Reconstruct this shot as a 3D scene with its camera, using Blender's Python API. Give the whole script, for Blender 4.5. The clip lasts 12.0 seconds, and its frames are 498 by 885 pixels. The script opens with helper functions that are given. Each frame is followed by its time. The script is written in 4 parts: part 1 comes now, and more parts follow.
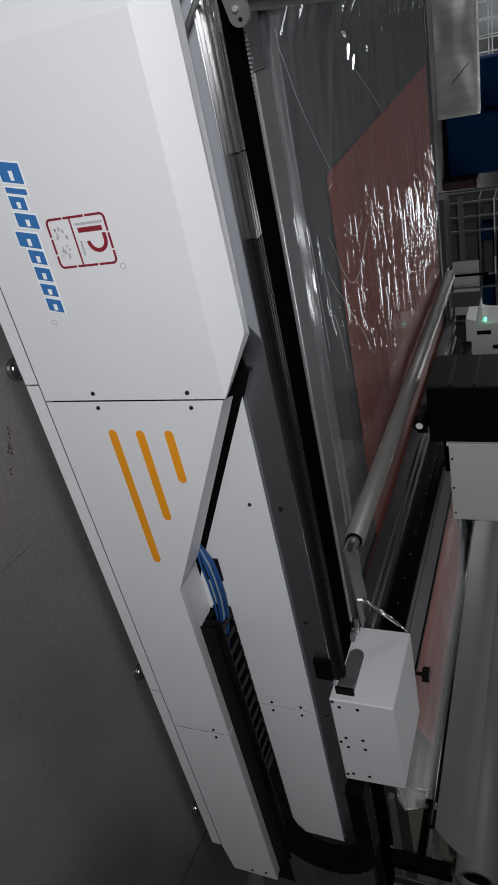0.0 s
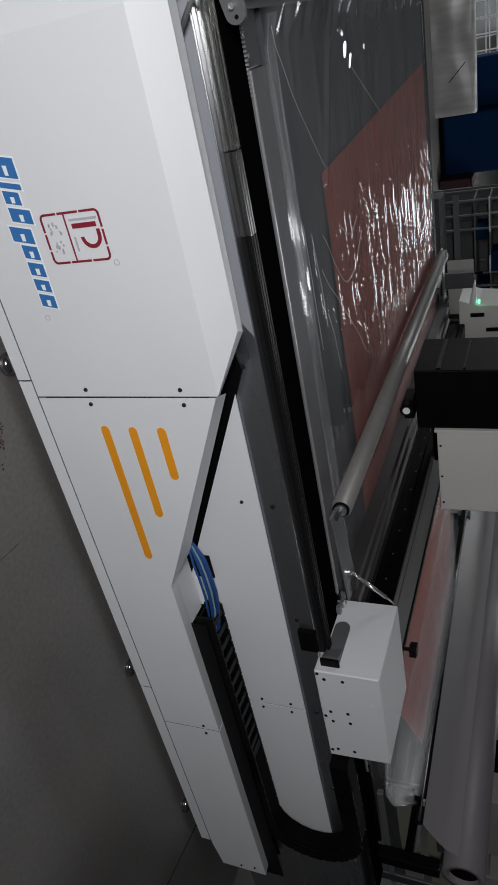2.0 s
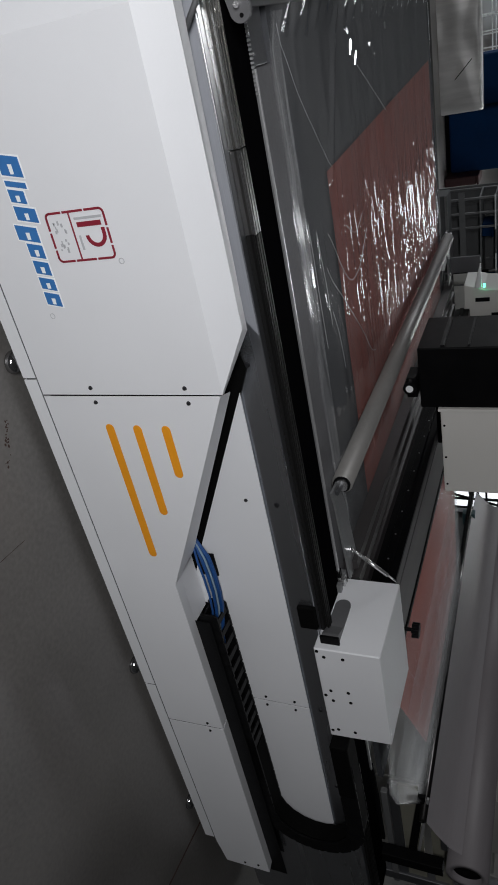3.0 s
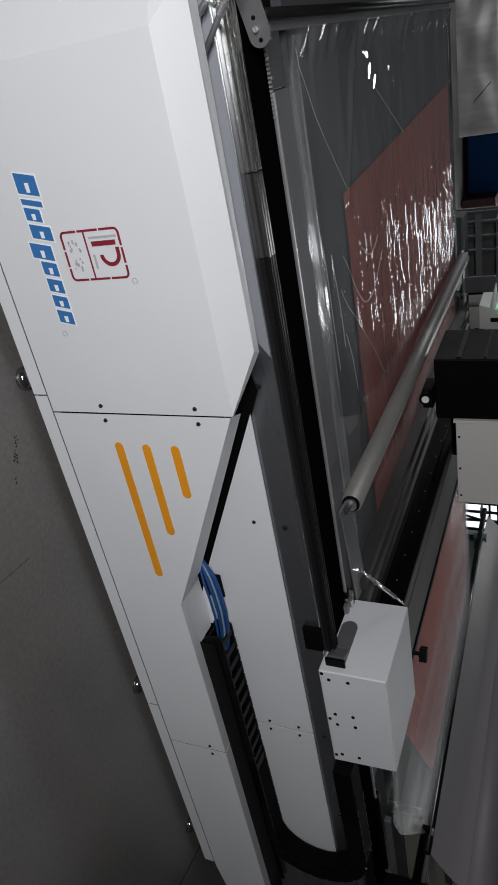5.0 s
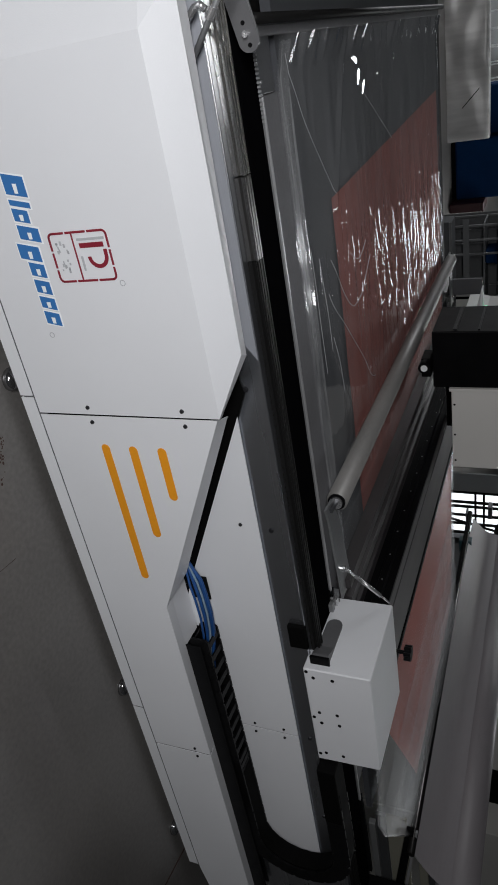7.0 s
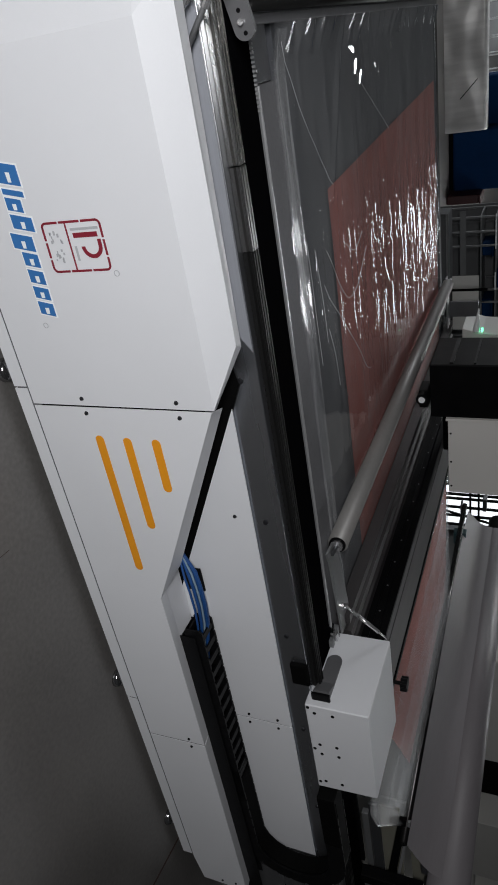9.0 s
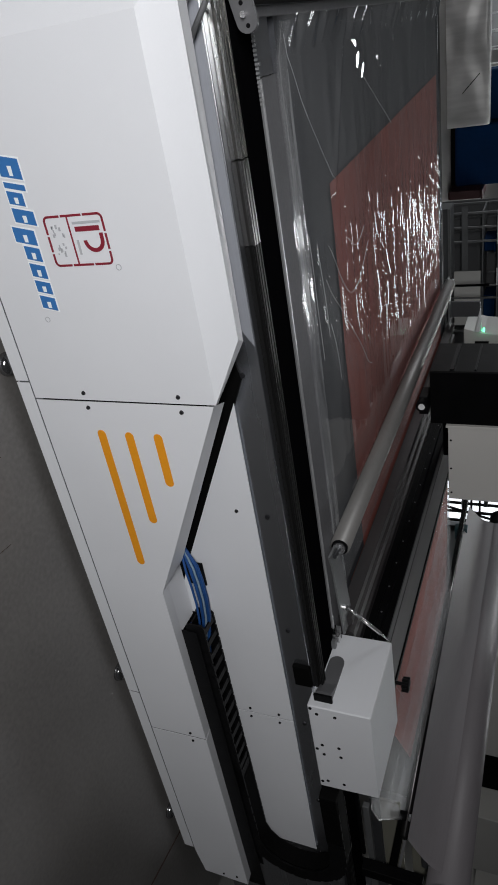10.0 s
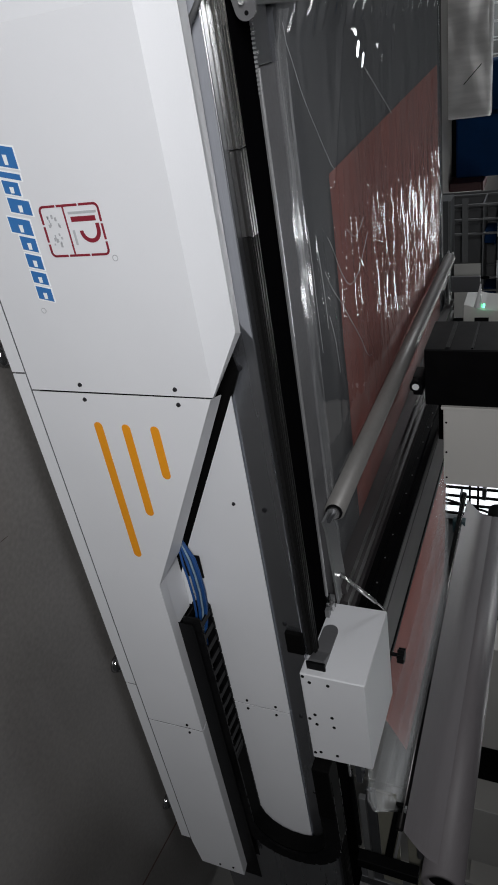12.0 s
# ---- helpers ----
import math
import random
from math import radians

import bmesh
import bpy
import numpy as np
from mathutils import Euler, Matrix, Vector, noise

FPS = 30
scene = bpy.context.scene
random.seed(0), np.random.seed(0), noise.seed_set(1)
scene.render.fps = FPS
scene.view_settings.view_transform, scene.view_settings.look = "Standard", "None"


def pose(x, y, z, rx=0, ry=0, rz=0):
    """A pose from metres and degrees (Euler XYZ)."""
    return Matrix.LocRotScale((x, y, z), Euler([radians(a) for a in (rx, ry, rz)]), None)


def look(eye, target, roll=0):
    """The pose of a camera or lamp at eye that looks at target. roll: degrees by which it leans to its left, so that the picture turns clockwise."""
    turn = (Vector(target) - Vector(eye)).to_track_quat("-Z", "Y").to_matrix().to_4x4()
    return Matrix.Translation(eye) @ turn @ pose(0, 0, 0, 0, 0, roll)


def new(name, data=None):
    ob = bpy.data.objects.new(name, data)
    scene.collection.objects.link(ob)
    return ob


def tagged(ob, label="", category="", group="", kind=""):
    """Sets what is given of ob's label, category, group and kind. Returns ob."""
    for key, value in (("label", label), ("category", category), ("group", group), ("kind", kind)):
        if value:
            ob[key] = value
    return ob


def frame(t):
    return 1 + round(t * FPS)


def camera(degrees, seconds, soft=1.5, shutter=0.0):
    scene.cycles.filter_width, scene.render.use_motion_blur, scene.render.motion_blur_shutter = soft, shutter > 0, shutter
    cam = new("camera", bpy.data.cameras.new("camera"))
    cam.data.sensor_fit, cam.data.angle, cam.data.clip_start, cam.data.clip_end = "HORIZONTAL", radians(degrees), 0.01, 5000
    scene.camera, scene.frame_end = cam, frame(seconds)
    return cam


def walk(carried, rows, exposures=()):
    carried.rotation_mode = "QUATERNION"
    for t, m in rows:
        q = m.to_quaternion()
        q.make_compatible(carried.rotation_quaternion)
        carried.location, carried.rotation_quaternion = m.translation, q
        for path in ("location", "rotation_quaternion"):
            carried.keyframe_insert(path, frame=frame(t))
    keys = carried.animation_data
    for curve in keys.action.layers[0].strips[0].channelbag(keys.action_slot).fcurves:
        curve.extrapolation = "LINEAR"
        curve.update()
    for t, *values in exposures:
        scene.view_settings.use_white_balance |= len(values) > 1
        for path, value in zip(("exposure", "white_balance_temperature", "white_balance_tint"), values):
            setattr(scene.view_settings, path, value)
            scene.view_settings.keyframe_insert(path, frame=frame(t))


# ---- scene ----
cam = camera(40.0, 12.0, soft=1.7)
PATH = [
    (0, (-0.779, -1.425, 1.45), (0.208, 0.118, 0.647), 91.0),
    (0.5, (-0.778, -1.42, 1.453), (0.224, 0.115, 0.652), 91.3),
    (1, (-0.779, -1.422, 1.453), (0.231, 0.116, 0.668), 91.5),
    (1.5, (-0.782, -1.424, 1.453), (0.223, 0.118, 0.671), 91.5),
    (2, (-0.784, -1.424, 1.455), (0.216, 0.119, 0.669), 91.7),
    (2.5, (-0.785, -1.426, 1.453), (0.223, 0.109, 0.661), 91.8),
    (3, (-0.786, -1.424, 1.457), (0.217, 0.111, 0.658), 91.9),
    (5, (-0.796, -1.398, 1.454), (0.166, 0.147, 0.623), 92.8),
    (5.5, (-0.793, -1.396, 1.45), (0.156, 0.147, 0.604), 92.5),
    (6, (-0.795, -1.39, 1.45), (0.149, 0.154, 0.599), 92.8),
    (6.5, (-0.798, -1.393, 1.454), (0.151, 0.161, 0.627), 92.8),
    (7, (-0.8, -1.399, 1.459), (0.163, 0.161, 0.66), 93.1),
    (9, (-0.798, -1.394, 1.461), (0.188, 0.158, 0.674), 93.6),
    (9.5, (-0.798, -1.393, 1.456), (0.187, 0.159, 0.67), 93.7),
    (10, (-0.795, -1.397, 1.459), (0.201, 0.148, 0.67), 93.8),
    (10.5, (-0.795, -1.394, 1.465), (0.203, 0.15, 0.677), 93.9),
    (11, (-0.797, -1.394, 1.459), (0.209, 0.148, 0.677), 94.0),
    (11.5, (-0.794, -1.39, 1.464), (0.211, 0.146, 0.67), 94.2),
    (12, (-0.791, -1.387, 1.46), (0.225, 0.147, 0.675), 94.3),
]
EXPOSURE = 0.0
walk(cam, [(t, look(eye, target, roll)) for t, eye, target, roll in PATH], [(0, EXPOSURE), (7, EXPOSURE), (9, EXPOSURE + 0.06), (12, EXPOSURE + 0.07)])

# ---- light ----
world = bpy.data.worlds.new("hall_world")
scene.world = world
world.use_nodes = True
world.node_tree.nodes["Background"].inputs[0].default_value = (0.55, 0.62, 0.72, 1)
world.node_tree.nodes["Background"].inputs[1].default_value = 0.012


def area_lamp(name, place, target, sx, sy, watts, colour):
    data = bpy.data.lights.new(name, "AREA")
    data.shape, data.size, data.size_y, data.energy, data.color = "RECTANGLE", sx, sy, watts, colour
    ob = new(name, data)
    ob.matrix_world = look(place, target)
    return ob


# Added front lamp, no seen source; set from brightness falloff on the covers.
area_lamp("added_front_light", (-1.6, -2.35, 1.92), (-1.0, -0.8, 0.25), 1.4, 0.3, 95, (0.985, 0.985, 1.0))
# No seen source: added fill to brighten the far floor and background.
area_lamp("added_background_fill", (-5.5, 14.0, 3.0), (1, 12.0, 0), 4.0, 3.0, 330, (0.94, 0.97, 1.0))


# ---- materials ----
def mat(name, colour, rough=0.5, metal=0.0, vary=0.12, scale=6.0, bump=0.0, bscale=80.0, stretch=(1, 1, 1), rvary=0.1, coat=0.0, emit=0.0, spec=0.5):
    m = bpy.data.materials.new(name)
    m.use_nodes = True
    nt = m.node_tree
    n, l = nt.nodes, nt.links
    b = n["Principled BSDF"]
    b.inputs["Metallic"].default_value = metal
    b.inputs["Coat Weight"].default_value = coat
    b.inputs["Specular IOR Level"].default_value = spec
    tc = n.new("ShaderNodeTexCoord")
    mp = n.new("ShaderNodeMapping")
    mp.inputs["Scale"].default_value = stretch
    l.new(tc.outputs["Object"], mp.inputs["Vector"])
    big = n.new("ShaderNodeTexNoise")
    big.inputs["Scale"].default_value, big.inputs["Detail"].default_value = scale, 5
    l.new(mp.outputs[0], big.inputs["Vector"])
    fine = n.new("ShaderNodeTexNoise")
    fine.inputs["Scale"].default_value, fine.inputs["Detail"].default_value = bscale, 3
    l.new(mp.outputs[0], fine.inputs["Vector"])
    mix = n.new("ShaderNodeMix")
    mix.data_type = "FLOAT"
    mix.inputs[0].default_value = 0.35
    l.new(big.outputs["Fac"], mix.inputs[2])
    l.new(fine.outputs["Fac"], mix.inputs[3])
    ramp = n.new("ShaderNodeValToRGB")
    lo = [c * (1 - vary) for c in colour]
    hi = [min(1, c * (1 + vary)) for c in colour]
    ramp.color_ramp.elements[0].position, ramp.color_ramp.elements[1].position = 0.3, 0.7
    ramp.color_ramp.elements[0].color, ramp.color_ramp.elements[1].color = (*lo, 1), (*hi, 1)
    l.new(mix.outputs[0], ramp.inputs[0])
    l.new(ramp.outputs[0], b.inputs["Base Color"])
    mr = n.new("ShaderNodeMapRange")
    mr.inputs["To Min"].default_value, mr.inputs["To Max"].default_value = max(0.02, rough - rvary), min(1, rough + rvary)
    l.new(big.outputs["Fac"], mr.inputs["Value"])
    l.new(mr.outputs[0], b.inputs["Roughness"])
    if bump:
        bp = n.new("ShaderNodeBump")
        bp.inputs["Strength"].default_value, bp.inputs["Distance"].default_value = bump, 0.002
        l.new(fine.outputs["Fac"], bp.inputs["Height"])
        l.new(bp.outputs[0], b.inputs["Normal"])
    if emit:
        b.inputs["Emission Color"].default_value, b.inputs["Emission Strength"].default_value = (*colour, 1), emit
    return m


WHITE = mat("white_powder_coat", (0.70, 0.71, 0.735), 0.42, vary=0.025, scale=2.5, bump=0.12, bscale=420)
CREAM = mat("offwhite_powder_coat", (0.66, 0.65, 0.62), 0.45, vary=0.03, scale=3, bump=0.1, bscale=420)
STEEL = mat("grey_painted_steel", (0.15, 0.154, 0.163), 0.5, 0.85, vary=0.12, scale=4, bump=0.1, bscale=200, stretch=(0.3, 1, 1))
BEAM = mat("brushed_beam_steel", (0.52, 0.535, 0.57), 0.27, 0.96, vary=0.08, scale=3, stretch=(0.1, 1, 1.5), rvary=0.05)
SHEET = mat("galvanised_sheet", (0.23, 0.235, 0.24), 0.38, 0.45, vary=0.12, scale=9, bump=0.05)
# One rail in three tones: its fading reflections are put into the colours.
RAIL_LIT = mat("lit_rail_steel", (0.38, 0.375, 0.36), 0.28, 0.95, vary=0.1, scale=12, stretch=(0.2, 1, 1))
RODSTEEL = mat("dark_rod_steel", (0.035, 0.033, 0.033), 0.25, 0.8, vary=0.1, rvary=0.05)
RAIL_HALFLIT = mat("halflit_rail_steel", (0.17, 0.168, 0.165), 0.34, 0.9, vary=0.12, scale=12, stretch=(0.2, 1, 1))
# Darkest rail tone; also the dark end bar's own colour.
UNLIT_DARKSTEEL = mat("unlit_dark_steel", (0.008, 0.008, 0.008), 0.5, 0.0, spec=0.15, vary=0.1, scale=12, stretch=(0.2, 1, 1))
BEAM_GLEAM = mat("beam_gleam_steel", (0.50, 0.52, 0.57), 0.42, 0.55, vary=0.1, scale=2, stretch=(0.15, 1, 5), rvary=0.08)
GALV = mat("zinc_plated_edge", (0.42, 0.42, 0.43), 0.4, 0.5, vary=0.15, scale=6, stretch=(0.3, 1, 1))
DARKCHROME = mat("dull_chrome", (0.38, 0.38, 0.39), 0.1, 0.95, vary=0.1, rvary=0.05)
CHROME = mat("chrome", (0.75, 0.75, 0.76), 0.22, 0.85, vary=0.05, rvary=0.04)
BLACK = mat("black_anodised", (0.0035, 0.0035, 0.004), 0.5, 0.0, vary=0.3, scale=12, spec=0.08)
PLASTIC = mat("black_plastic", (0.004, 0.004, 0.0045), 0.42, 0.0, vary=0.25, scale=20, bump=0.2, bscale=150, spec=0.15)
MATTBLACK = mat("matt_black_paint", (0.003, 0.003, 0.0035), 0.9, spec=0.0)
TRAY = mat("grey_tray_paint", (0.15, 0.15, 0.157), 0.7, 0.0, vary=0.15, scale=7, bump=0.1, spec=0.15)
HOLE = mat("dark_screw_head", (0.045, 0.045, 0.05), 0.35, 0.7)
STAIN = mat("rust_stain", (0.04, 0.02, 0.014), 0.9)
ALU = mat("dark_aluminium", (0.048, 0.044, 0.045), 0.5, 0.2, vary=0.14, scale=6, stretch=(1, 0.15, 1))
ROLLER = mat("grey_roller_tube", (0.19, 0.185, 0.178), 0.42, 0.1, vary=0.14, scale=4, stretch=(1, 0.4, 1), bump=0.05)
ORANGE = mat("orange_vinyl", (0.78, 0.30, 0.012), 0.45, vary=0.06)
BLUEV = mat("blue_vinyl", (0.035, 0.16, 0.42), 0.45, vary=0.08)
REDV = mat("red_vinyl", (0.22, 0.014, 0.03), 0.45, vary=0.08)
GREYV = mat("grey_print_and_glint", (0.42, 0.43, 0.45), 0.5)
HALO = mat("white_vinyl_edge", (0.85, 0.87, 0.88), 0.35, vary=0.02)
RUBBER = mat("black_rubber", (0.003, 0.003, 0.003), 0.7, spec=0.05)
BLUEHOSE = mat("blue_air_hose", (0.010, 0.06, 0.21), 0.5, vary=0.3)
CLEARHOSE = mat("pale_air_hose", (0.22, 0.30, 0.38), 0.25)
HANDLE = mat("grey_plastic", (0.10, 0.10, 0.105), 0.45, vary=0.1)
CLOTH = mat("red_cloth", (0.31, 0.098, 0.078), 0.85, vary=0.1, scale=3, bump=0.5, bscale=160, spec=0.2)
TABLE = mat("dark_table_sheet", (0.060, 0.063, 0.070), 0.7, 0.0, vary=0.12, scale=2, spec=0.15)
FLOOR = mat("grey_floor_paint", (0.110, 0.105, 0.100), 0.36, 0.0, vary=0.38, scale=1.0, bump=0.05, bscale=60, rvary=0.1)
WALL = mat("hall_wall", (0.16, 0.165, 0.17), 0.8, vary=0.1, scale=0.5)
DARKWALL = mat("dark_hall_wall", (0.10, 0.105, 0.11), 0.8, vary=0.2, scale=0.4)
BLUEBIN = mat("blue_tarpaulin", (0.003, 0.026, 0.085), 0.85, vary=0.15, scale=3, bump=0.3, bscale=20, spec=0.1)
SILVER = mat("silvery_wrapping", (0.62, 0.61, 0.60), 0.32, 0.25, vary=0.25, scale=3, bump=0.3, bscale=12, stretch=(1, 1, 0.15))
REDBIN = mat("dark_red_plastic", (0.035, 0.006, 0.007), 0.5)
PALEFILM = mat("milky_film_roll", (0.20, 0.186, 0.196), 0.5, 0.0, vary=0.06, scale=2.5, stretch=(3, 0.3, 3), bump=0.1, bscale=30)
PALEBLUE = mat("pale_blue_fabric", (0.42, 0.48, 0.58), 0.7, vary=0.1, scale=5)
YELLOWISH = mat("cream_board", (0.19, 0.185, 0.15), 0.6, vary=0.08)
GREENLED = mat("green_indicator", (0.1, 0.9, 0.4), 0.4, emit=4.0)
TEAL = mat("teal_plastic", (0.03, 0.07, 0.08), 0.4)
LAMPGLOW = mat("lamp_tube", (0.95, 0.98, 1.0), 0.5, emit=17.0)
DOORGLOW = mat("door_glow_pane", (0.86, 0.94, 1.0), 0.5, emit=0.4)
PATCHGLOW = mat("bright_patch_glow", (0.92, 0.95, 1.0), 0.5, emit=1.2)


def film_material(name, gloss, haze, rough, bump, stretch, scale, twist=1.0, spread=0.5):
    """Thin clear plastic: lets most light through, a milky haze and a sharp crinkled shine."""
    m = bpy.data.materials.new(name)
    m.use_nodes = True
    nt = m.node_tree
    n, l = nt.nodes, nt.links
    n.remove(n["Principled BSDF"])
    out = n["Material Output"]
    clear = n.new("ShaderNodeBsdfTransparent")
    clear.inputs[0].default_value = (0.93, 0.93, 0.94, 1)
    milk = n.new("ShaderNodeBsdfDiffuse")
    milk.inputs[0].default_value = (0.7, 0.71, 0.72, 1)
    shine = n.new("ShaderNodeBsdfGlossy")
    shine.inputs["Roughness"].default_value = rough
    tc = n.new("ShaderNodeTexCoord")
    mp = n.new("ShaderNodeMapping")
    mp.inputs["Scale"].default_value = stretch
    l.new(tc.outputs["Object"], mp.inputs["Vector"])
    nz = n.new("ShaderNodeTexNoise")
    nz.inputs["Scale"].default_value, nz.inputs["Detail"].default_value, nz.inputs["Distortion"].default_value = scale, 2.5, twist
    l.new(mp.outputs[0], nz.inputs["Vector"])
    bp = n.new("ShaderNodeBump")
    bp.inputs["Strength"].default_value, bp.inputs["Distance"].default_value = 1.0, bump
    l.new(nz.outputs["Fac"], bp.inputs["Height"])
    l.new(bp.outputs[0], shine.inputs["Normal"])
    fr = n.new("ShaderNodeFresnel")
    fr.inputs["IOR"].default_value = gloss
    l.new(bp.outputs[0], fr.inputs["Normal"])
    a = n.new("ShaderNodeMixShader")
    hz = n.new("ShaderNodeMapRange")
    hz.inputs["From Min"].default_value, hz.inputs["From Max"].default_value = 0.35, 0.75
    hz.inputs["To Min"].default_value, hz.inputs["To Max"].default_value = haze * (1 - spread), haze * (1 + spread)
    l.new(nz.outputs["Fac"], hz.inputs["Value"])
    l.new(hz.outputs[0], a.inputs[0])
    l.new(clear.outputs[0], a.inputs[1])
    l.new(milk.outputs[0], a.inputs[2])
    c = n.new("ShaderNodeMixShader")
    l.new(fr.outputs[0], c.inputs[0])
    l.new(a.outputs[0], c.inputs[1])
    l.new(shine.outputs[0], c.inputs[2])
    l.new(c.outputs[0], out.inputs["Surface"])
    return m


FILM = film_material("clear_film", 1.2, 0.115, 0.04, 0.0005, (0.4, 2.2, 1), 5.0, 0.5, 0.5)
VEIL = film_material("milky_film", 1.15, 0.13, 0.3, 0.0008, (3, 0.25, 1), 3, 0.2, 0.6)
FOLD = film_material("film_glint_shine", 1.21, 0.04, 0.05, 0.0004, (1, 1, 1), 14, 0.5, 0.5)
HEM = film_material("hem_film", 1.06, 0.30, 0.12, 0.0009, (0.4, 5, 1), 5, 0.6, 0.9)


# ---- mesh helpers ----
def part(name, bm, material, parent=None, label="", smooth=False, upward=False):
    me = bpy.data.meshes.new(name)
    bmesh.ops.recalc_face_normals(bm, faces=bm.faces[:])
    bm.normal_update()
    if upward and sum(f.normal.z for f in bm.faces) < 0:
        bmesh.ops.reverse_faces(bm, faces=bm.faces[:])
    for f in bm.faces:
        f.smooth = smooth
    bm.to_mesh(me)
    bm.free()
    me.materials.append(material)
    ob = new(name, me)
    if parent is not None:
        ob.parent = parent
    if label:
        tagged(ob, label)
    return ob


def thing(name, label, category, place=(0, 0, 0), group="", kind=""):
    ob = new(name)
    ob.location = place
    ob.empty_display_size = 0.1
    return tagged(ob, label, category, group, kind)


def block(x0, x1, y0, y1, z0, z1, bevel=0.0, bm=None):
    bm = bm or bmesh.new()
    r = bmesh.ops.create_cube(bm, size=1.0)
    bmesh.ops.scale(bm, vec=(x1 - x0, y1 - y0, z1 - z0), verts=r["verts"])
    bmesh.ops.translate(bm, vec=((x0 + x1) / 2, (y0 + y1) / 2, (z0 + z1) / 2), verts=r["verts"])
    if bevel:
        edges = {e for v in r["verts"] for e in v.link_edges}
        bmesh.ops.bevel(bm, geom=list(edges), offset=bevel, segments=2, profile=0.5, affect="EDGES")
    return bm


def prism(pts, axis, a, b, bm=None, bevel=0.0):
    """A polygon drawn in the two other axes, pushed along axis from a to b."""
    bm = bm or bmesh.new()

    def at(p, v):
        return {"x": (v, p[0], p[1]), "y": (p[0], v, p[1]), "z": (p[0], p[1], v)}[axis]

    lo = [bm.verts.new(at(p, a)) for p in pts]
    hi = [bm.verts.new(at(p, b)) for p in pts]
    n = len(pts)
    faces = [bm.faces.new(lo), bm.faces.new(hi[::-1])]
    faces += [bm.faces.new((lo[i], hi[i], hi[(i + 1) % n], lo[(i + 1) % n])) for i in range(n)]
    if bevel:
        bmesh.ops.recalc_face_normals(bm, faces=faces)
        bmesh.ops.bevel(bm, geom=list({e for f in faces for e in f.edges}), offset=bevel, segments=1, affect="EDGES")
    return bm


def shell(quads, thick, bm=None):
    """Bent sheet metal: faces given by corner points, then given a thickness inwards (+y)."""
    bm = bm or bmesh.new()
    for q in quads:
        bm.faces.new([bm.verts.new(p) for p in q])
    bmesh.ops.remove_doubles(bm, verts=bm.verts[:], dist=0.0005)
    bmesh.ops.recalc_face_normals(bm, faces=bm.faces[:])
    bmesh.ops.solidify(bm, geom=bm.faces[:], thickness=thick)
    return bm


def rod(p, q, r, sides=16, bm=None, r2=None):
    bm = bm or bmesh.new()
    p, q = Vector(p), Vector(q)
    res = bmesh.ops.create_cone(bm, cap_ends=True, segments=sides, radius1=r, radius2=r if r2 is None else r2, depth=(q - p).length)
    m = Matrix.Translation((p + q) / 2) @ (q - p).to_track_quat("Z", "Y").to_matrix().to_4x4()
    bmesh.ops.transform(bm, matrix=m, verts=res["verts"])
    return bm


def hose(points, r, sides=8, bm=None):
    bm = bm or bmesh.new()
    pts = [Vector(p) for p in points]
    rings = []
    for i, p in enumerate(pts):
        d = (pts[min(i + 1, len(pts) - 1)] - pts[max(i - 1, 0)]).normalized()
        u = d.cross(Vector((0.3, 1, 0.2))).normalized()
        w = d.cross(u)
        rings.append([bm.verts.new(p + r * (math.cos(a) * u + math.sin(a) * w)) for a in [2 * math.pi * k / sides for k in range(sides)]])
    for a, b in zip(rings, rings[1:]):
        for k in range(sides):
            bm.faces.new((a[k], a[(k + 1) % sides], b[(k + 1) % sides], b[k]))
    bm.faces.new(rings[0])
    bm.faces.new(rings[-1][::-1])
    return bm


def screw(name, place, parent, material, r=0.006, axis="y"):
    """A domed screw head with a hex recess ring."""
    bm = bmesh.new()
    d = {"y": Vector((0, -1, 0)), "x": Vector((-1, 0, 0)), "z": Vector((0, 0, 1))}[axis]
    p = Vector(place)
    rod(p - d * 0.002, p + d * 0.003, r, 12, bm, r * 0.75)
    rod(p + d * 0.003, p + d * 0.0034, r * 0.45, 6, bm)
    return part(name, bm, material, parent)


# ---- the hall ----
def build_hall():
    bm = bmesh.new()
    bmesh.ops.create_grid(bm, x_segments=2, y_segments=2, size=1)
    bmesh.ops.scale(bm, vec=(13, 15, 1), verts=bm.verts[:])
    bmesh.ops.translate(bm, vec=(3, 9, 0), verts=bm.verts[:])
    tagged(part("floor", bm, FLOOR), "grey painted concrete factory floor, scuffed", "floor", kind="structure")
    # Unseen walls, kept dark so that little of them reflects in the rail.
    for nm, b in (("wall_south", (-10, 16, -6.2, -6, 0, 6)), ("wall_west", (-10.2, -10, -6, 24, 0, 6)), ("wall_east", (16, 16.2, -6, 24, 0, 6))):
        tagged(part(nm, block(*b), WALL), "plain dark grey hall wall, out of view", "wall", kind="structure")
    north = tagged(part("wall_north", block(-10, 16, 24, 24.2, 0, 6), DARKWALL), "dim far wall of the factory hall", "wall", kind="structure")
    tagged(part("ceiling", block(-10, 16, -6, 24, 6, 6.15), DARKWALL), "dark hall ceiling", "ceiling", kind="structure")
    return north


build_hall()


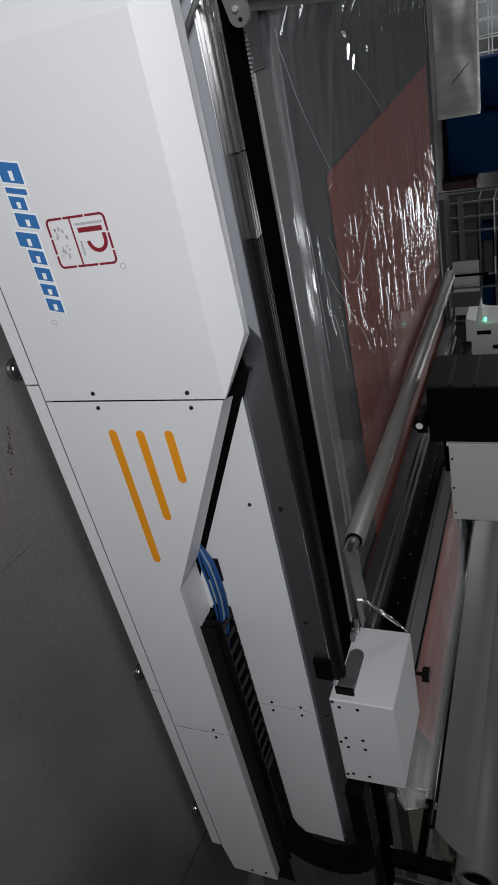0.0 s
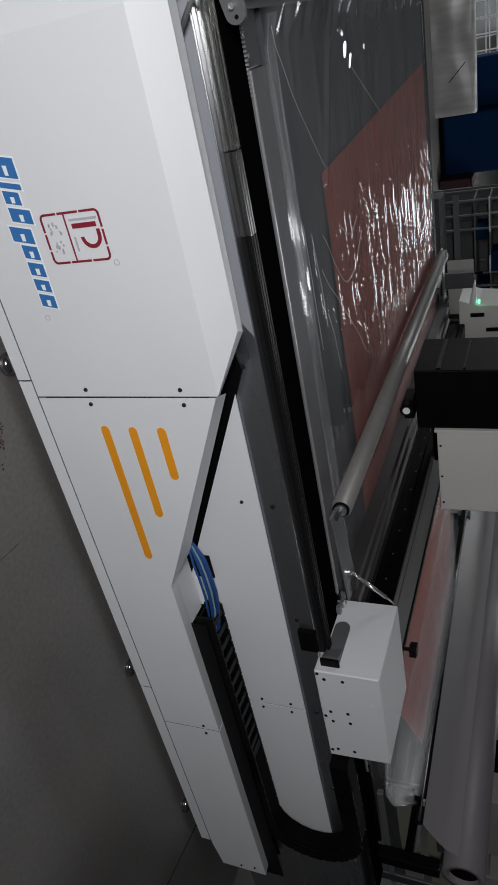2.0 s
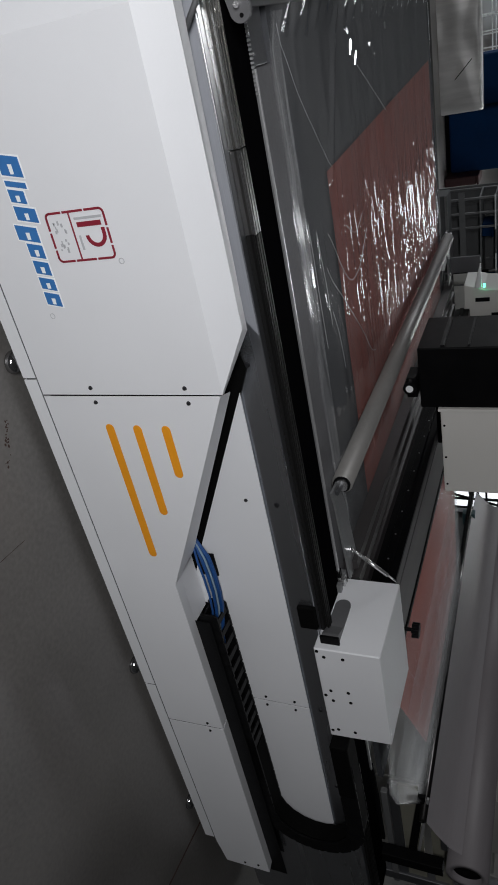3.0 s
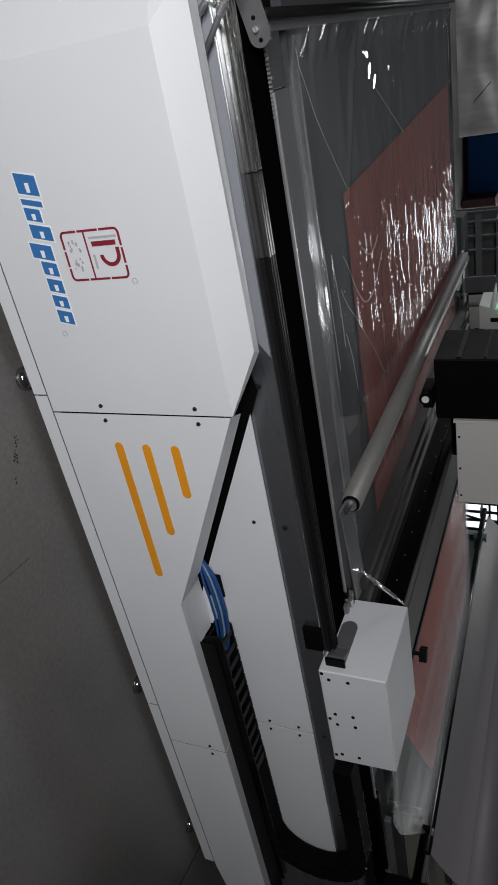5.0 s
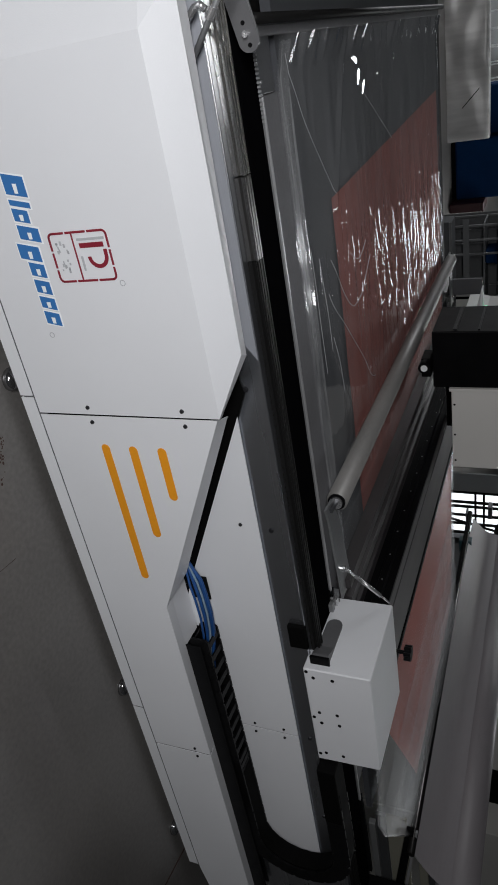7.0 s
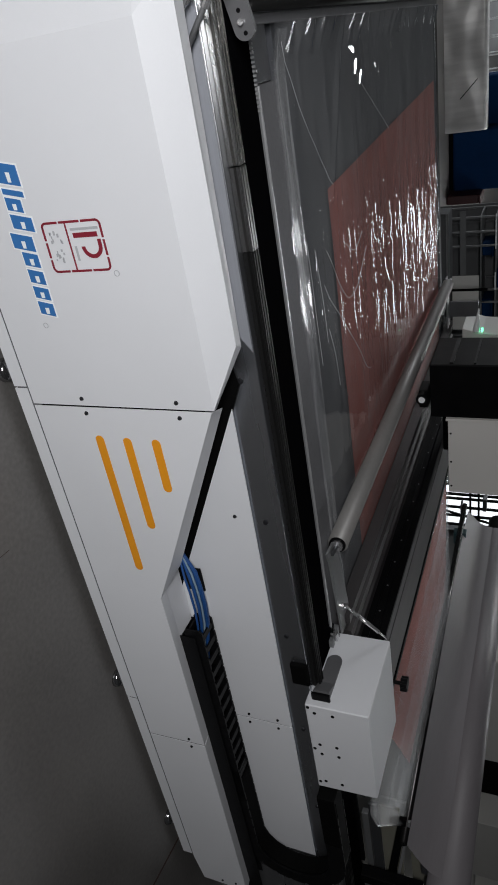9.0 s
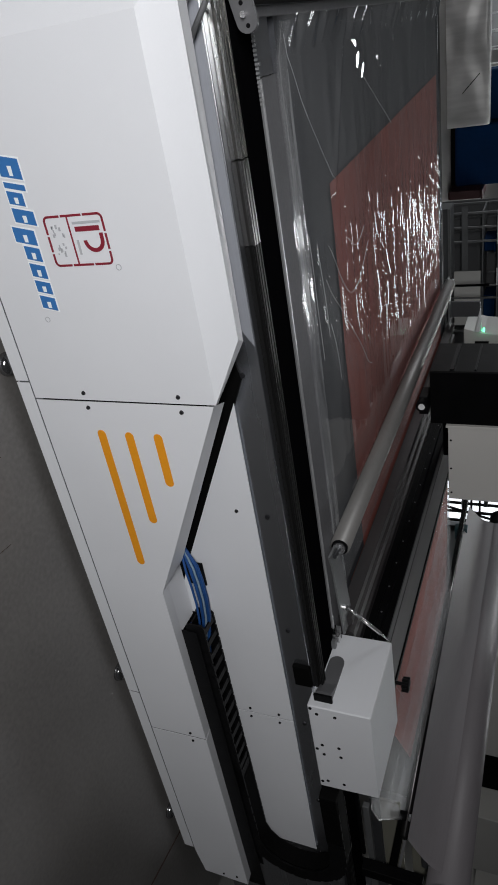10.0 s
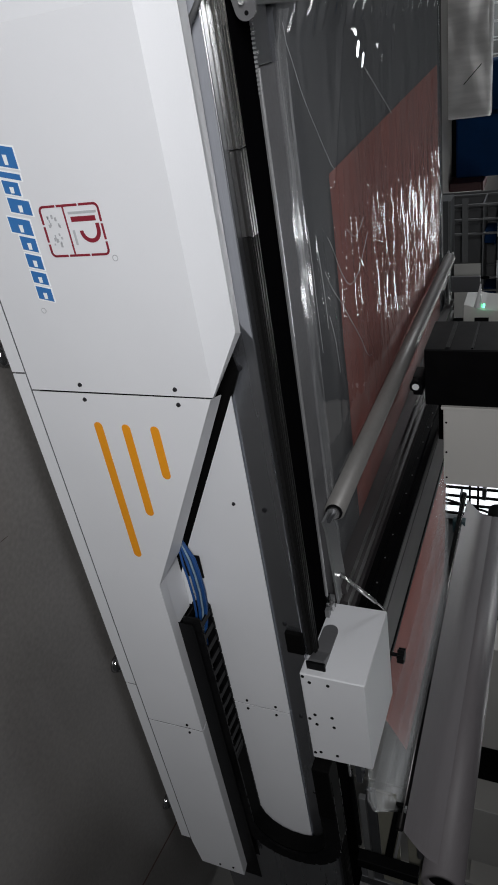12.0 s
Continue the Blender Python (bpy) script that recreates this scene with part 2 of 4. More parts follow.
def floor_details():
    rng = random.Random(8)
    t = thing("floor_stains", "small dark rust specks and dark joints in the floor paint", "stains", kind="stuff")
    bm = bmesh.new()
    for i in range(26):
        x = 0.03 + rng.random() * 0.13
        y = -0.112 - (x - 0.05) * 0.45 + rng.gauss(0, 0.006)
        r = rng.uniform(0.001, 0.0045)
        v = [bm.verts.new((x + r * math.cos(a) * rng.uniform(0.6, 1.6), y + r * math.sin(a), 0.0006)) for a in [k * math.pi / 3 for k in range(6)]]
        bm.faces.new(v)
    part("specks", bm, STAIN, t)
    for pts in (((0.36, -0.50), (0.385, -0.22)), ((2.24, -0.60), (2.325, 0.10))):
        (ax, ay), (bx, by) = pts
        wide = 0.0015 if ax < 1 else 0.012
        part("floor_joint", prism([(ax, ay), (ax + wide, ay), (bx + wide, by), (bx, by)], "z", 0.0002, 0.0008), STAIN, t)


floor_details()


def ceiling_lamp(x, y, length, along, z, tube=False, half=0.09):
    t = thing("unseen_ceiling_light", "long white ceiling light, added out of view", "ceiling light", (x, y, z), "ceiling lights")
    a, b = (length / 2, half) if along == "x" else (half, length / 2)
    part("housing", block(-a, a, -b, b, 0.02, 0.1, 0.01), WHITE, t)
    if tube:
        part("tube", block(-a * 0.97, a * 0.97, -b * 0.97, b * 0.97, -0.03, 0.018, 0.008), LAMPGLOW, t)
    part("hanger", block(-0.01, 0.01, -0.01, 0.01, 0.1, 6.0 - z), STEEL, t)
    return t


# Housing without a tube, added out of view to go with the front lamp.
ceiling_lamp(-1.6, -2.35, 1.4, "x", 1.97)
# Glowing panels out of view, placed for the shine on the film.
for lx, ly in ((2.4, 9.4), (3.8, 9.4), (2.9, 12.6), (4.5, 12.6)):
    ceiling_lamp(lx, ly, 1.8, "y", 5.7, True, 0.42)


# Glowing panel added out of view to brighten the rack and cabinets.
ceiling_lamp(6.5, 4.2, 1.8, "y", 5.7, True, 0.42)


# Glowing opening added out of view for the sheen on the far floor.
def added_door_glow():
    d = thing("added_door_glow", "tall glowing opening added in the far wall, out of view", "door", (-0.6, 23.98, 0), kind="structure")
    part("daylight", block(-1.0, 1.0, -0.01, 0.0, 0.0, 2.3), DOORGLOW, d)
    for x in (-1.08, 1.0):
        part("jamb", block(x, x + 0.08, -0.06, 0.0, 0.0, 2.4), STEEL, d)
    part("lintel", block(-1.08, 1.08, -0.06, 0.0, 2.41, 2.5), STEEL, d)


added_door_glow()


# ---- the quilting machine's frame ----
Y0 = 0.0
machine = thing("quilting_machine", "long white industrial quilting machine with sheet-metal covers", "machine")


def build_frame():
    m = machine
    # main front cover with chamfered end and bevelled top
    zb, zt = 0.078, 0.67
    ye, ze = 0.052, 0.741
    yl, zl = 0.094, 0.7345
    cover = shell([
        [(-0.89, 0, zb), (-0.002, 0, zb), (-0.002, 0, zt), (-0.89, 0, zt)],
        [(-0.89, 0, zt), (-0.002, 0, zt), (-0.163, ye, ze), (-0.975, ye, ze)],
        [(-0.975, ye, ze), (-0.163, ye, ze), (-0.143, yl, zl), (-0.97, yl, zl + 0.006)],
        [(-0.002, 0, zt), (0.004, 0.02, zt - 0.004), (-0.143, yl, zl), (-0.163, ye, ze)],
        [(-1.5, 0.25, zb), (-0.89, 0, zb), (-0.89, 0, zt), (-1.5, 0.25, zt)],
        [(-1.5, 0.25, zt), (-0.89, 0, zt), (-0.975, ye, ze), (-1.5, 0.30, ze)],
    ], 0.002)
    part("cover_panel", cover, WHITE, m, "white powder-coated front cover with bevelled top")
    mid = shell([
        [(0.004, 0, zb), (1.500, 0, zb), (1.492, 0, 0.325), (0.725, 0, 0.325)],
        [(0.004, 0, zb), (0.725, 0, 0.325), (0.545, 0, 0.411), (0.004, 0, 0.662)],
        [(0.004, 0, 0.662), (0.545, 0, 0.411), (0.655, 0.10, 0.366), (0.03, 0.075, 0.655)],
        [(0.545, 0, 0.411), (0.725, 0, 0.325), (0.655, 0.10, 0.366)],
        [(0.725, 0, 0.325), (1.492, 0, 0.325), (1.492, 0.05, 0.318), (0.735, 0.05, 0.318)],
    ], 0.002)
    # Black strips behind the seams stand in for the shade in them.
    part("seam_shade", block(-0.03, 0.03, 0.006, 0.008, 0.08, 0.64), RUBBER, m)
    part("seam_shade", block(1.46, 1.54, 0.006, 0.008, 0.08, 0.31), RUBBER, m)
    part("cover_panel", mid, WHITE, m, "white cover with a sloping top edge and orange stripes")
    last = shell([
        [(1.506, 0, zb), (2.40, 0, zb), (2.56, 0, zb + 0.02), (2.56, 0, 0.32), (1.498, 0, 0.325)],
        [(1.498, 0, 0.325), (2.56, 0, 0.32), (2.56, 0.05, 0.313), (1.498, 0.05, 0.318)],
    ], 0.002)
    part("cover_panel", last, WHITE, m)
    for x0, x1 in ((-0.9, -0.060), (-0.054, 1.285), (1.292, 2.36)):
        sk = shell([[(x0, -0.006, 0.033), (x1, -0.006, 0.033), (x1, -0.006, 0.0774), (x0, -0.006, 0.0774)], [(x0, -0.006, 0.033), (x1, -0.006, 0.033), (x1, 0.05, 0.033), (x0, 0.05, 0.033)]], 0.002)
        part("skirt", sk, WHITE, m)
    # Dark strip set behind the skirt for the shade in its gap.
    part("skirt_gap_shade", block(-0.88, 2.38, 0.003, 0.006, 0.036, 0.10), TRAY, m)
    # inner panels behind the cable channel
    p1 = prism([(0.074, 0.643), (1.468, 0.638), (1.468, 0.29), (0.86, 0.29), (0.702, 0.356)], "y", 0.150, 0.153)
    part("inner_panel", p1, WHITE, m)
    p2 = prism([(1.474, 0.638), (2.36, 0.632), (2.36, 0.29), (1.474, 0.29)], "y", 0.150, 0.153)
    part("inner_panel", p2, WHITE, m)
    # Black sheet stands in for the dark inside the open gap.
    gap = prism([(0.0, 0.678), (0.075, 0.645), (0.705, 0.354), (0.87, 0.30), (0.60, 0.29), (0.45, 0.42), (-0.08, 0.66)], "y", 0.1545, 0.158)
    part("gap_dark_sheet", gap, RUBBER, m, "black sheet for the dark of the cable opening")
    part("channel_shelf", block(0.60, 2.55, 0.046, 0.149, 0.288, 0.292), WHITE, m)
    part("trough_shelf", block(0.70, 0.958, 0.030, 0.146, 0.313, 0.317), WHITE, m, "white shelf plate at the start of the cable trough")
    # steel beam with guide rail and black belt cover
    part("side_beam", block(-3.4, 3.1, 0.16, 0.40, 0.10, 0.738, 0.004), BEAM, m, "dark grey steel side beam")
    # Pale strip added on the beam face in place of a reflection.
    plate = prism([(-3.4, 0.60), (-0.30, 0.60), (-0.10, 0.7365), (-3.4, 0.7365)], "y", 0.1535, 0.1595)
    part("beam_gleam", plate, BEAM_GLEAM, m, "pale strip for the reflection on the beam face")
    zr = 0.739
    prof = [(0.186, zr), (0.222, zr), (0.222, zr + 0.012), (0.212, zr + 0.016), (0.212, zr + 0.02), (0.222, zr + 0.025), (0.222, zr + 0.03), (0.2155, zr + 0.03), (0.214, zr + 0.016), (0.209, zr + 0.016), (0.2075, zr + 0.03), (0.198, zr + 0.03), (0.197, zr + 0.016), (0.1925, zr + 0.016), (0.191, zr + 0.03), (0.186, zr + 0.03), (0.186, zr + 0.025), (0.194, zr + 0.02), (0.194, zr + 0.016), (0.186, zr + 0.012)]
    # Bright to dark lengths: reflections painted along one rail, not different finishes.
    part("guide_rail", prism(prof, "x", -3.4, -0.565), RAIL_LIT, m, "steel guide rail, colour brightened for its reflections")
    part("guide_rail", prism(prof, "x", -0.561, -0.36), RAIL_HALFLIT, m)
    part("guide_rail", prism(prof, "x", -0.358, 3.0), UNLIT_DARKSTEEL, m, "steel guide rail, colour darkened where nothing bright reflects")
    part("belt_cover", block(-3.4, 3.05, 0.226, 0.396, 0.741, 0.750), MATTBLACK, m, "black belt cover strip")
    # tray edge, tray and table
    part("tray_edge", block(-0.713, 2.2, 0.402, 0.407, 0.70, 0.752), SHEET, m)
    part("tray_lip", block(-0.713, 2.2, 0.400, 0.409, 0.7525, 0.758, 0.001), GALV, m, "bright folded tray lip")
    part("table_tray", block(-0.713, 2.2, 0.410, 0.62, 0.722, 0.728), TRAY, m, "grey sheet-metal table edge")
    part("tabletop", block(-1.9, 2.6, 0.62, 3.42, 0.70, 0.729), TABLE, m, "dark grey smooth worktable surface")
    part("side_beam", block(-3.4, 3.1, 3.45, 3.70, 0.10, 0.70, 0.004), STEEL, m)
    part("belt_cover", block(-3.4, 2.6, 3.47, 3.66, 0.701, 0.71), BLACK, m)
    part("corner_plate", block(-0.86, -0.716, 0.41, 0.56, 0.715, 0.735, 0.002), STEEL, m)
    for x, y in ((-0.83, 0.44), (-0.79, 0.45), (-0.745, 0.46)):
        screw("screw", (x, y, 0.735), m, CHROME, 0.006, "z")
    for x in (-0.62, -0.30, 0.05, 0.42, 0.78, 1.15):
        screw("screw", (x, 0.44, 0.728), m, BLACK, 0.006, "z")
    rack = bmesh.new()
    for i in range(60):
        block(-1.25 + i * 0.010, -1.25 + i * 0.010 + 0.005, 0.394, 0.4015, 0.735, 0.757, 0, rack)
    part("toothed_rack", rack, GALV, m, "dark steel toothed rack")
    for x in (-0.35, -0.2, -0.05, 0.1, 0.25, 0.4, 0.55, 0.7, 0.85, 1.0, 1.15, -0.5, -0.65, -0.8):
        screw("screw", (x, 0.236, 0.750), m, CHROME, 0.0045, "z")
    for x in (-0.01, 0.482, 0.98, 1.48, 1.98):
        screw("bolt", (x, 0.159, 0.68), m, HOLE, 0.010)
    screw("bolt", (0.463, 0.149, 0.581), m, HOLE, 0.007)
    for x, z in ((1.447, 0.461), (1.447, 0.582), (1.496, 0.458), (1.496, 0.579)):
        screw("screw", (x, 0.149, z), m, BLACK, 0.006)
    for x, z in ((-0.024, 0.257), (-0.022, 0.562), (0.023, 0.258), (0.024, 0.562)):
        screw("screw", (x, -0.001, z), m, HOLE, 0.007)
    for x, z in ((1.475, 0.26), (1.52, 0.262), (2.52, 0.27), (2.53, 0.2)):
        screw("screw", (x, -0.001, z), m, BLACK, 0.006)
    # chromed levelling feet
    for x in (-0.104, 1.209, 2.128):
        f = bmesh.new()
        prof = [(0.036, 0.0), (0.037, 0.005)] + [(0.036 * math.cos(a), 0.005 + 0.028 * math.sin(a)) for a in [math.pi / 2 * k / 8 * 0.85 for k in range(1, 9)]]
        rings = [[f.verts.new((x + r * math.cos(k * math.pi / 12), 0.012 + r * math.sin(k * math.pi / 12), z)) for k in range(24)] for r, z in prof]
        for lo, hi in zip(rings, rings[1:]):
            for k in range(24):
                f.faces.new((lo[k], lo[(k + 1) % 24], hi[(k + 1) % 24], hi[k]))
        f.faces.new(rings[-1])
        f.faces.new(rings[0][::-1])
        foot = part("levelling_foot", f, DARKCHROME, m, "chromed levelling foot", True)
        part("stud", rod((x, 0.012, 0.031), (x, 0.03, 0.072), 0.007), CHROME, foot)
    for x in (-2.2, 0.3, 1.9, 2.9):
        part("leg", block(x, x + 0.12, 0.2, 0.36, 0.0, 0.10), STEEL, m)
        part("leg", block(x, x + 0.12, 3.5, 3.66, 0.0, 0.10), STEEL, m)


build_frame()


def rounded_bar(x0, x1, z, half, y, sides=10):
    pts = [(x1 - half + half * math.cos(a), z + half * math.sin(a)) for a in [math.pi / 2 - math.pi * k / sides for k in range(sides + 1)]]
    pts += [(x0 + half - half * math.cos(a), z + half * math.sin(a)) for a in [-math.pi / 2 + math.pi * k / sides for k in range(sides + 1)]]
    return prism(pts, "y", y - 0.0012, y)


for x0, x1, z in ((0.096, 0.606, 0.277), (0.098, 0.424, 0.371), (0.098, 0.277, 0.466)):
    part("stripe", rounded_bar(x0, x1, z, 0.014, 0.0), ORANGE, machine, "orange adhesive stripe")


def arc_pts(cx, cz, r, a0, a1, n=10):
    return [(cx + r * math.cos(a0 + (a1 - a0) * k / n), cz + r * math.sin(a0 + (a1 - a0) * k / n)) for k in range(n + 1)]


def build_marks():
    """The maker's mark: blue slanted shapes and a red square emblem, as plain shapes."""
    x, z = -0.662, 0.214
    for w, h, drop in ((0.056, 0.062, 0), (0.016, 0.060, 0), (0.036, 0.046, 0), (0.040, 0.062, 0), (0.044, 0.046, 0.018), (0.040, 0.046, 0), (0.040, 0.046, 0), (0.036, 0.046, 0), (0.040, 0.046, 0)):
        s, z0, hgt = 0.22, z - drop, h + drop

        def slab(grow):
            return [(x - grow, z0 - grow), (x + w * 0.86 + grow, z0 - grow), (x + w * 0.86 + s * hgt + grow, z0 + hgt + grow), (x + s * hgt - grow, z0 + hgt + grow)]

        edge = part("mark_edge", prism(slab(0.0035), "y", -0.0008, 0.0), HALO, machine)
        part("mark", prism(slab(0), "y", -0.0016, -0.0008), BLUEV, edge, "blue slanted printed shape")
        if w > 0.03:
            cx, cz = x + w * 0.46 + s * hgt * 0.5, z0 + hgt * 0.52
            part("mark_gap", prism([(cx - w * 0.12, cz - 0.006), (cx + w * 0.30, cz - 0.005), (cx + w * 0.32, cz + 0.005), (cx - w * 0.09, cz + 0.006)], "y", -0.0022, -0.0016), HALO, edge)
        x += w + 0.005
    x0, x1, z0, z1, zd = -0.512, -0.386, 0.297, 0.472, 0.367

    def bar(ax, bx, az, bz, material=REDV, name="emblem_bar"):
        part(name, prism([(ax, az), (bx, az), (bx, bz), (ax, bz)], "y", -0.0014, 0.0), material, machine)

    w = 0.0055
    for ax, bx in ((x0 + 0.012, x0 + 0.045), (x0 + 0.050, x0 + 0.088), (x0 + 0.093, x1 - 0.012)):
        for zz in (z0, z1 - w):
            bar(ax, bx, zz, zz + w)
    for az, bz in ((z0 + 0.012, z0 + 0.05), (z0 + 0.055, z0 + 0.115), (z0 + 0.12, z1 - 0.012)):
        for xx in (x0, x1 - w):
            bar(xx, xx + w, az, bz)
    bar(x0 + w, x1 - w, zd, zd + 0.004)
    for cx, cz, a in ((x0 + 0.014, z1 - 0.014, 90), (x1 - 0.014, z1 - 0.014, 0), (x0 + 0.014, z0 + 0.014, 180), (x1 - 0.014, z0 + 0.014, 270)):
        a0 = radians(a)
        part("emblem_corner", prism(arc_pts(cx, cz, 0.014, a0, a0 + math.pi / 2, 6) + arc_pts(cx, cz, 0.0085, a0 + math.pi / 2, a0, 6), "y", -0.0014, 0.0), REDV, machine)
    # inner plain shapes: an upright slab, an open half ring and two small bars
    bar(x0 + 0.030, x0 + 0.042, zd + 0.018, zd + 0.088)
    h = math.pi / 2
    part("emblem_ring", prism(arc_pts(x0 + 0.064, zd + 0.064, 0.030, -h, h, 12) + arc_pts(x0 + 0.064, zd + 0.064, 0.020, h, -h, 12), "y", -0.0014, 0.0), REDV, machine)
    bar(x0 + 0.048, x0 + 0.064, zd + 0.084, zd + 0.094)
    bar(x0 + 0.018, x0 + 0.024, zd + 0.014, zd + 0.094, GREYV)
    bar(x0 + 0.062, x0 + 0.098, zd + 0.014, zd + 0.020, GREYV)
    rng = random.Random(4)
    for gx in (x0 + 0.034, x0 + 0.080):
        for i in range(9):
            ax, az = gx + rng.uniform(-0.014, 0.014), z0 + 0.034 + rng.uniform(-0.02, 0.02)
            bar(ax, ax + rng.uniform(0.004, 0.011), az, az + rng.uniform(0.003, 0.006), GREYV, "print_stroke")
    for cx, cz in ((x1 + 0.008, z1 + 0.010), (-0.245, 0.215)):
        part("print_ring", prism(arc_pts(cx, cz, 0.008, 0, 2 * math.pi * 0.97, 14) + arc_pts(cx, cz, 0.0062, 2 * math.pi * 0.97, 0, 14), "y", -0.0012, 0.0), GREYV, machine)


build_marks()


def build_left_end():
    m = machine
    bar_ob = part("end_bar", rod((-0.884, 0.40, 0.762), (-0.884, 3.45, 0.762), 0.013, 20), UNLIT_DARKSTEEL, m, "steel cross bar at the table end", True)
    part("end_strip", block(-0.872, -0.846, 0.42, 3.4, 0.728, 0.747, 0.003), TRAY, m)
    # slotted arm plate with a rounded end
    d = Vector((-0.09, 0.0, -0.021)).normalized()
    n = Vector((-d.z, 0, d.x))
    c = Vector((-0.838, 0.0, 0.802))
    pts = []
    for k in range(13):
        a = -math.pi / 2 + math.pi * k / 12
        p = c - d * (0.025 * math.cos(a)) + n * (0.025 * math.sin(a))
        pts.append((p.x, p.z))
    e = c + d * 0.5
    pts += [(e.x + n.x * 0.025, e.z + n.z * 0.025), (e.x - n.x * 0.025, e.z - n.z * 0.025)]
    arm = part("end_arm", prism(pts, "y", 0.25, 0.262), HANDLE, m, "grey slotted steel arm plate")
    for s, r, mt in ((-0.010, 0.005, BLACK), (0.013, 0.007, CHROME), (0.036, 0.005, BLACK)):
        p = c + d * s
        part("arm_bolt", rod((p.x, 0.251, p.z), (p.x, 0.249 if mt is BLACK else 0.238, p.z), r, 12), mt, arm)
    # bright stay rod with an elbow fitting in front of the beam
    stay = part("stay_rod", rod((-1.0, 0.12, 0.866), (-0.80, 0.12, 0.704), 0.0065, 14), SHEET, m, "bright slanted stay rod", True)
    part("stay_collar", rod((-0.905, 0.12, 0.789), (-0.885, 0.12, 0.773), 0.0095, 14), CHROME, stay)
    el = hose([(-0.895, 0.12, 0.722), (-0.902, 0.12, 0.734), (-0.912, 0.12, 0.745), (-0.916, 0.12, 0.757), (-0.905, 0.12, 0.768)], 0.008, 10)
    rod((-0.890, 0.12, 0.712), (-0.896, 0.12, 0.724), 0.011, 6, el)
    part("elbow_fitting", el, CHROME, m, "chromed pipe elbow", True)
    # pale fabric sheet past the end bar
    bm = bmesh.new()
    bmesh.ops.create_grid(bm, x_segments=40, y_segments=60, size=0.5)
    for v in bm.verts:
        x, y = v.co.x, v.co.y
        v.co = Vector((-1.50 + x * 1.0, 2.0 + y * 2.7, 0.757 + x * 0.02 + 0.012 * noise.noise(Vector((x * 7, y * 9, 0)))))
    tagged(part("fabric_sheet", bm, PALEBLUE, None, smooth=True), "pale blue quilted fabric lying past the end bar", "fabric")


build_left_end()


# ---- cable chain ----
def chain_link():
    """One link: two side plates with rounded ends and two cross bars, along x."""
    bm = bmesh.new()
    for y0 in (-0.043, 0.036):
        prism([(-0.036, -0.026), (-0.026, -0.036), (0.026, -0.036), (0.036, -0.026), (0.036, 0.026), (0.026, 0.036), (-0.026, 0.036), (-0.036, 0.026)], "y", y0, y0 + 0.007, bm)
    for z0 in (-0.034, 0.028):
        block(-0.012, 0.012, -0.037, 0.037, z0, z0 + 0.006, 0, bm)
    me = bpy.data.meshes.new("chain_link")
    bmesh.ops.recalc_face_normals(bm, faces=bm.faces[:])
    bm.to_mesh(me)
    bm.free()
    me.materials.append(PLASTIC)
    return me


chain = thing("cable_chain", "black plastic cable drag chain with a bend", "cable chain")
LINK = chain_link()
PITCH = 0.064
YC = 0.098


def put_link(parent, x, z, angle):
    ob = new("chain_link", LINK)
    ob.parent = parent
    ob.matrix_basis = pose(x, YC, z, 0, -angle, 0)
    return ob


def build_chain():
    for i in range(15):
        put_link(chain, 0.956 + i * PITCH, 0.372, 0)
    part("chain_end", block(0.70, 0.80, 0.136, 0.142, 0.345, 0.412, 0.002), PLASTIC, chain)
    trough = bmesh.new()
    prism([(0.050, 0.293), (0.146, 0.293), (0.146, 0.332), (0.143, 0.332), (0.143, 0.297), (0.053, 0.297), (0.053, 0.378), (0.050, 0.378)], "x", 0.95, 2.64, trough)
    part("chain_trough", trough, PLASTIC, chain, "black folded guide channel")
    bend = part("chain_bend", rod((1.60, YC, 0.372), (2.2, YC, 0.372), 0.018, 10), RUBBER, chain, "bend of black cable chain with cables", True)
    for i in range(8):
        put_link(bend, 2.215 - i * PITCH, 0.373, 0)
    r = 0.20
    n = 10
    for k in range(1, n):
        a = math.pi * k / n
        put_link(bend, 2.225 + r * math.sin(a), 0.573 - r * math.cos(a), math.degrees(a))
    for i in range(6):
        put_link(bend, 2.215 - i * PITCH, 0.773, 0)
    band = bmesh.new()
    line = [(1.80, 0.373)] + [(2.215 + r * math.sin(math.pi * k / 24), 0.573 - r * math.cos(math.pi * k / 24)) for k in range(25)] + [(1.78, 0.773)]
    rings = []
    for i, (x, z) in enumerate(line):
        ax, az = line[max(i - 1, 0)]
        bx, bz = line[min(i + 1, len(line) - 1)]
        d = Vector((bx - ax, bz - az)).normalized()
        rings.append([band.verts.new((x - d.y * o, YC + y, z + d.x * o)) for y, o in ((-0.0355, -0.0345), (0.0355, -0.0345), (0.0355, 0.0345), (-0.0355, 0.0345))])
    for a, b in zip(rings, rings[1:]):
        for k in range(4):
            band.faces.new((a[k], a[(k + 1) % 4], b[(k + 1) % 4], b[k]))
    part("cable_filling", band, RUBBER, bend)
    cab = [(2.215 + r * math.sin(math.pi * k / 20), YC, 0.573 - r * math.cos(math.pi * k / 20)) for k in range(21)]
    for dy in (-0.02, 0.004, 0.024):
        part("cable", hose([(p[0], p[1] + dy, p[2]) for p in cab] + [(1.96, YC + dy, 0.773)], 0.0105, 8), RUBBER, bend, smooth=True)
    return bend


chain_bend = build_chain()


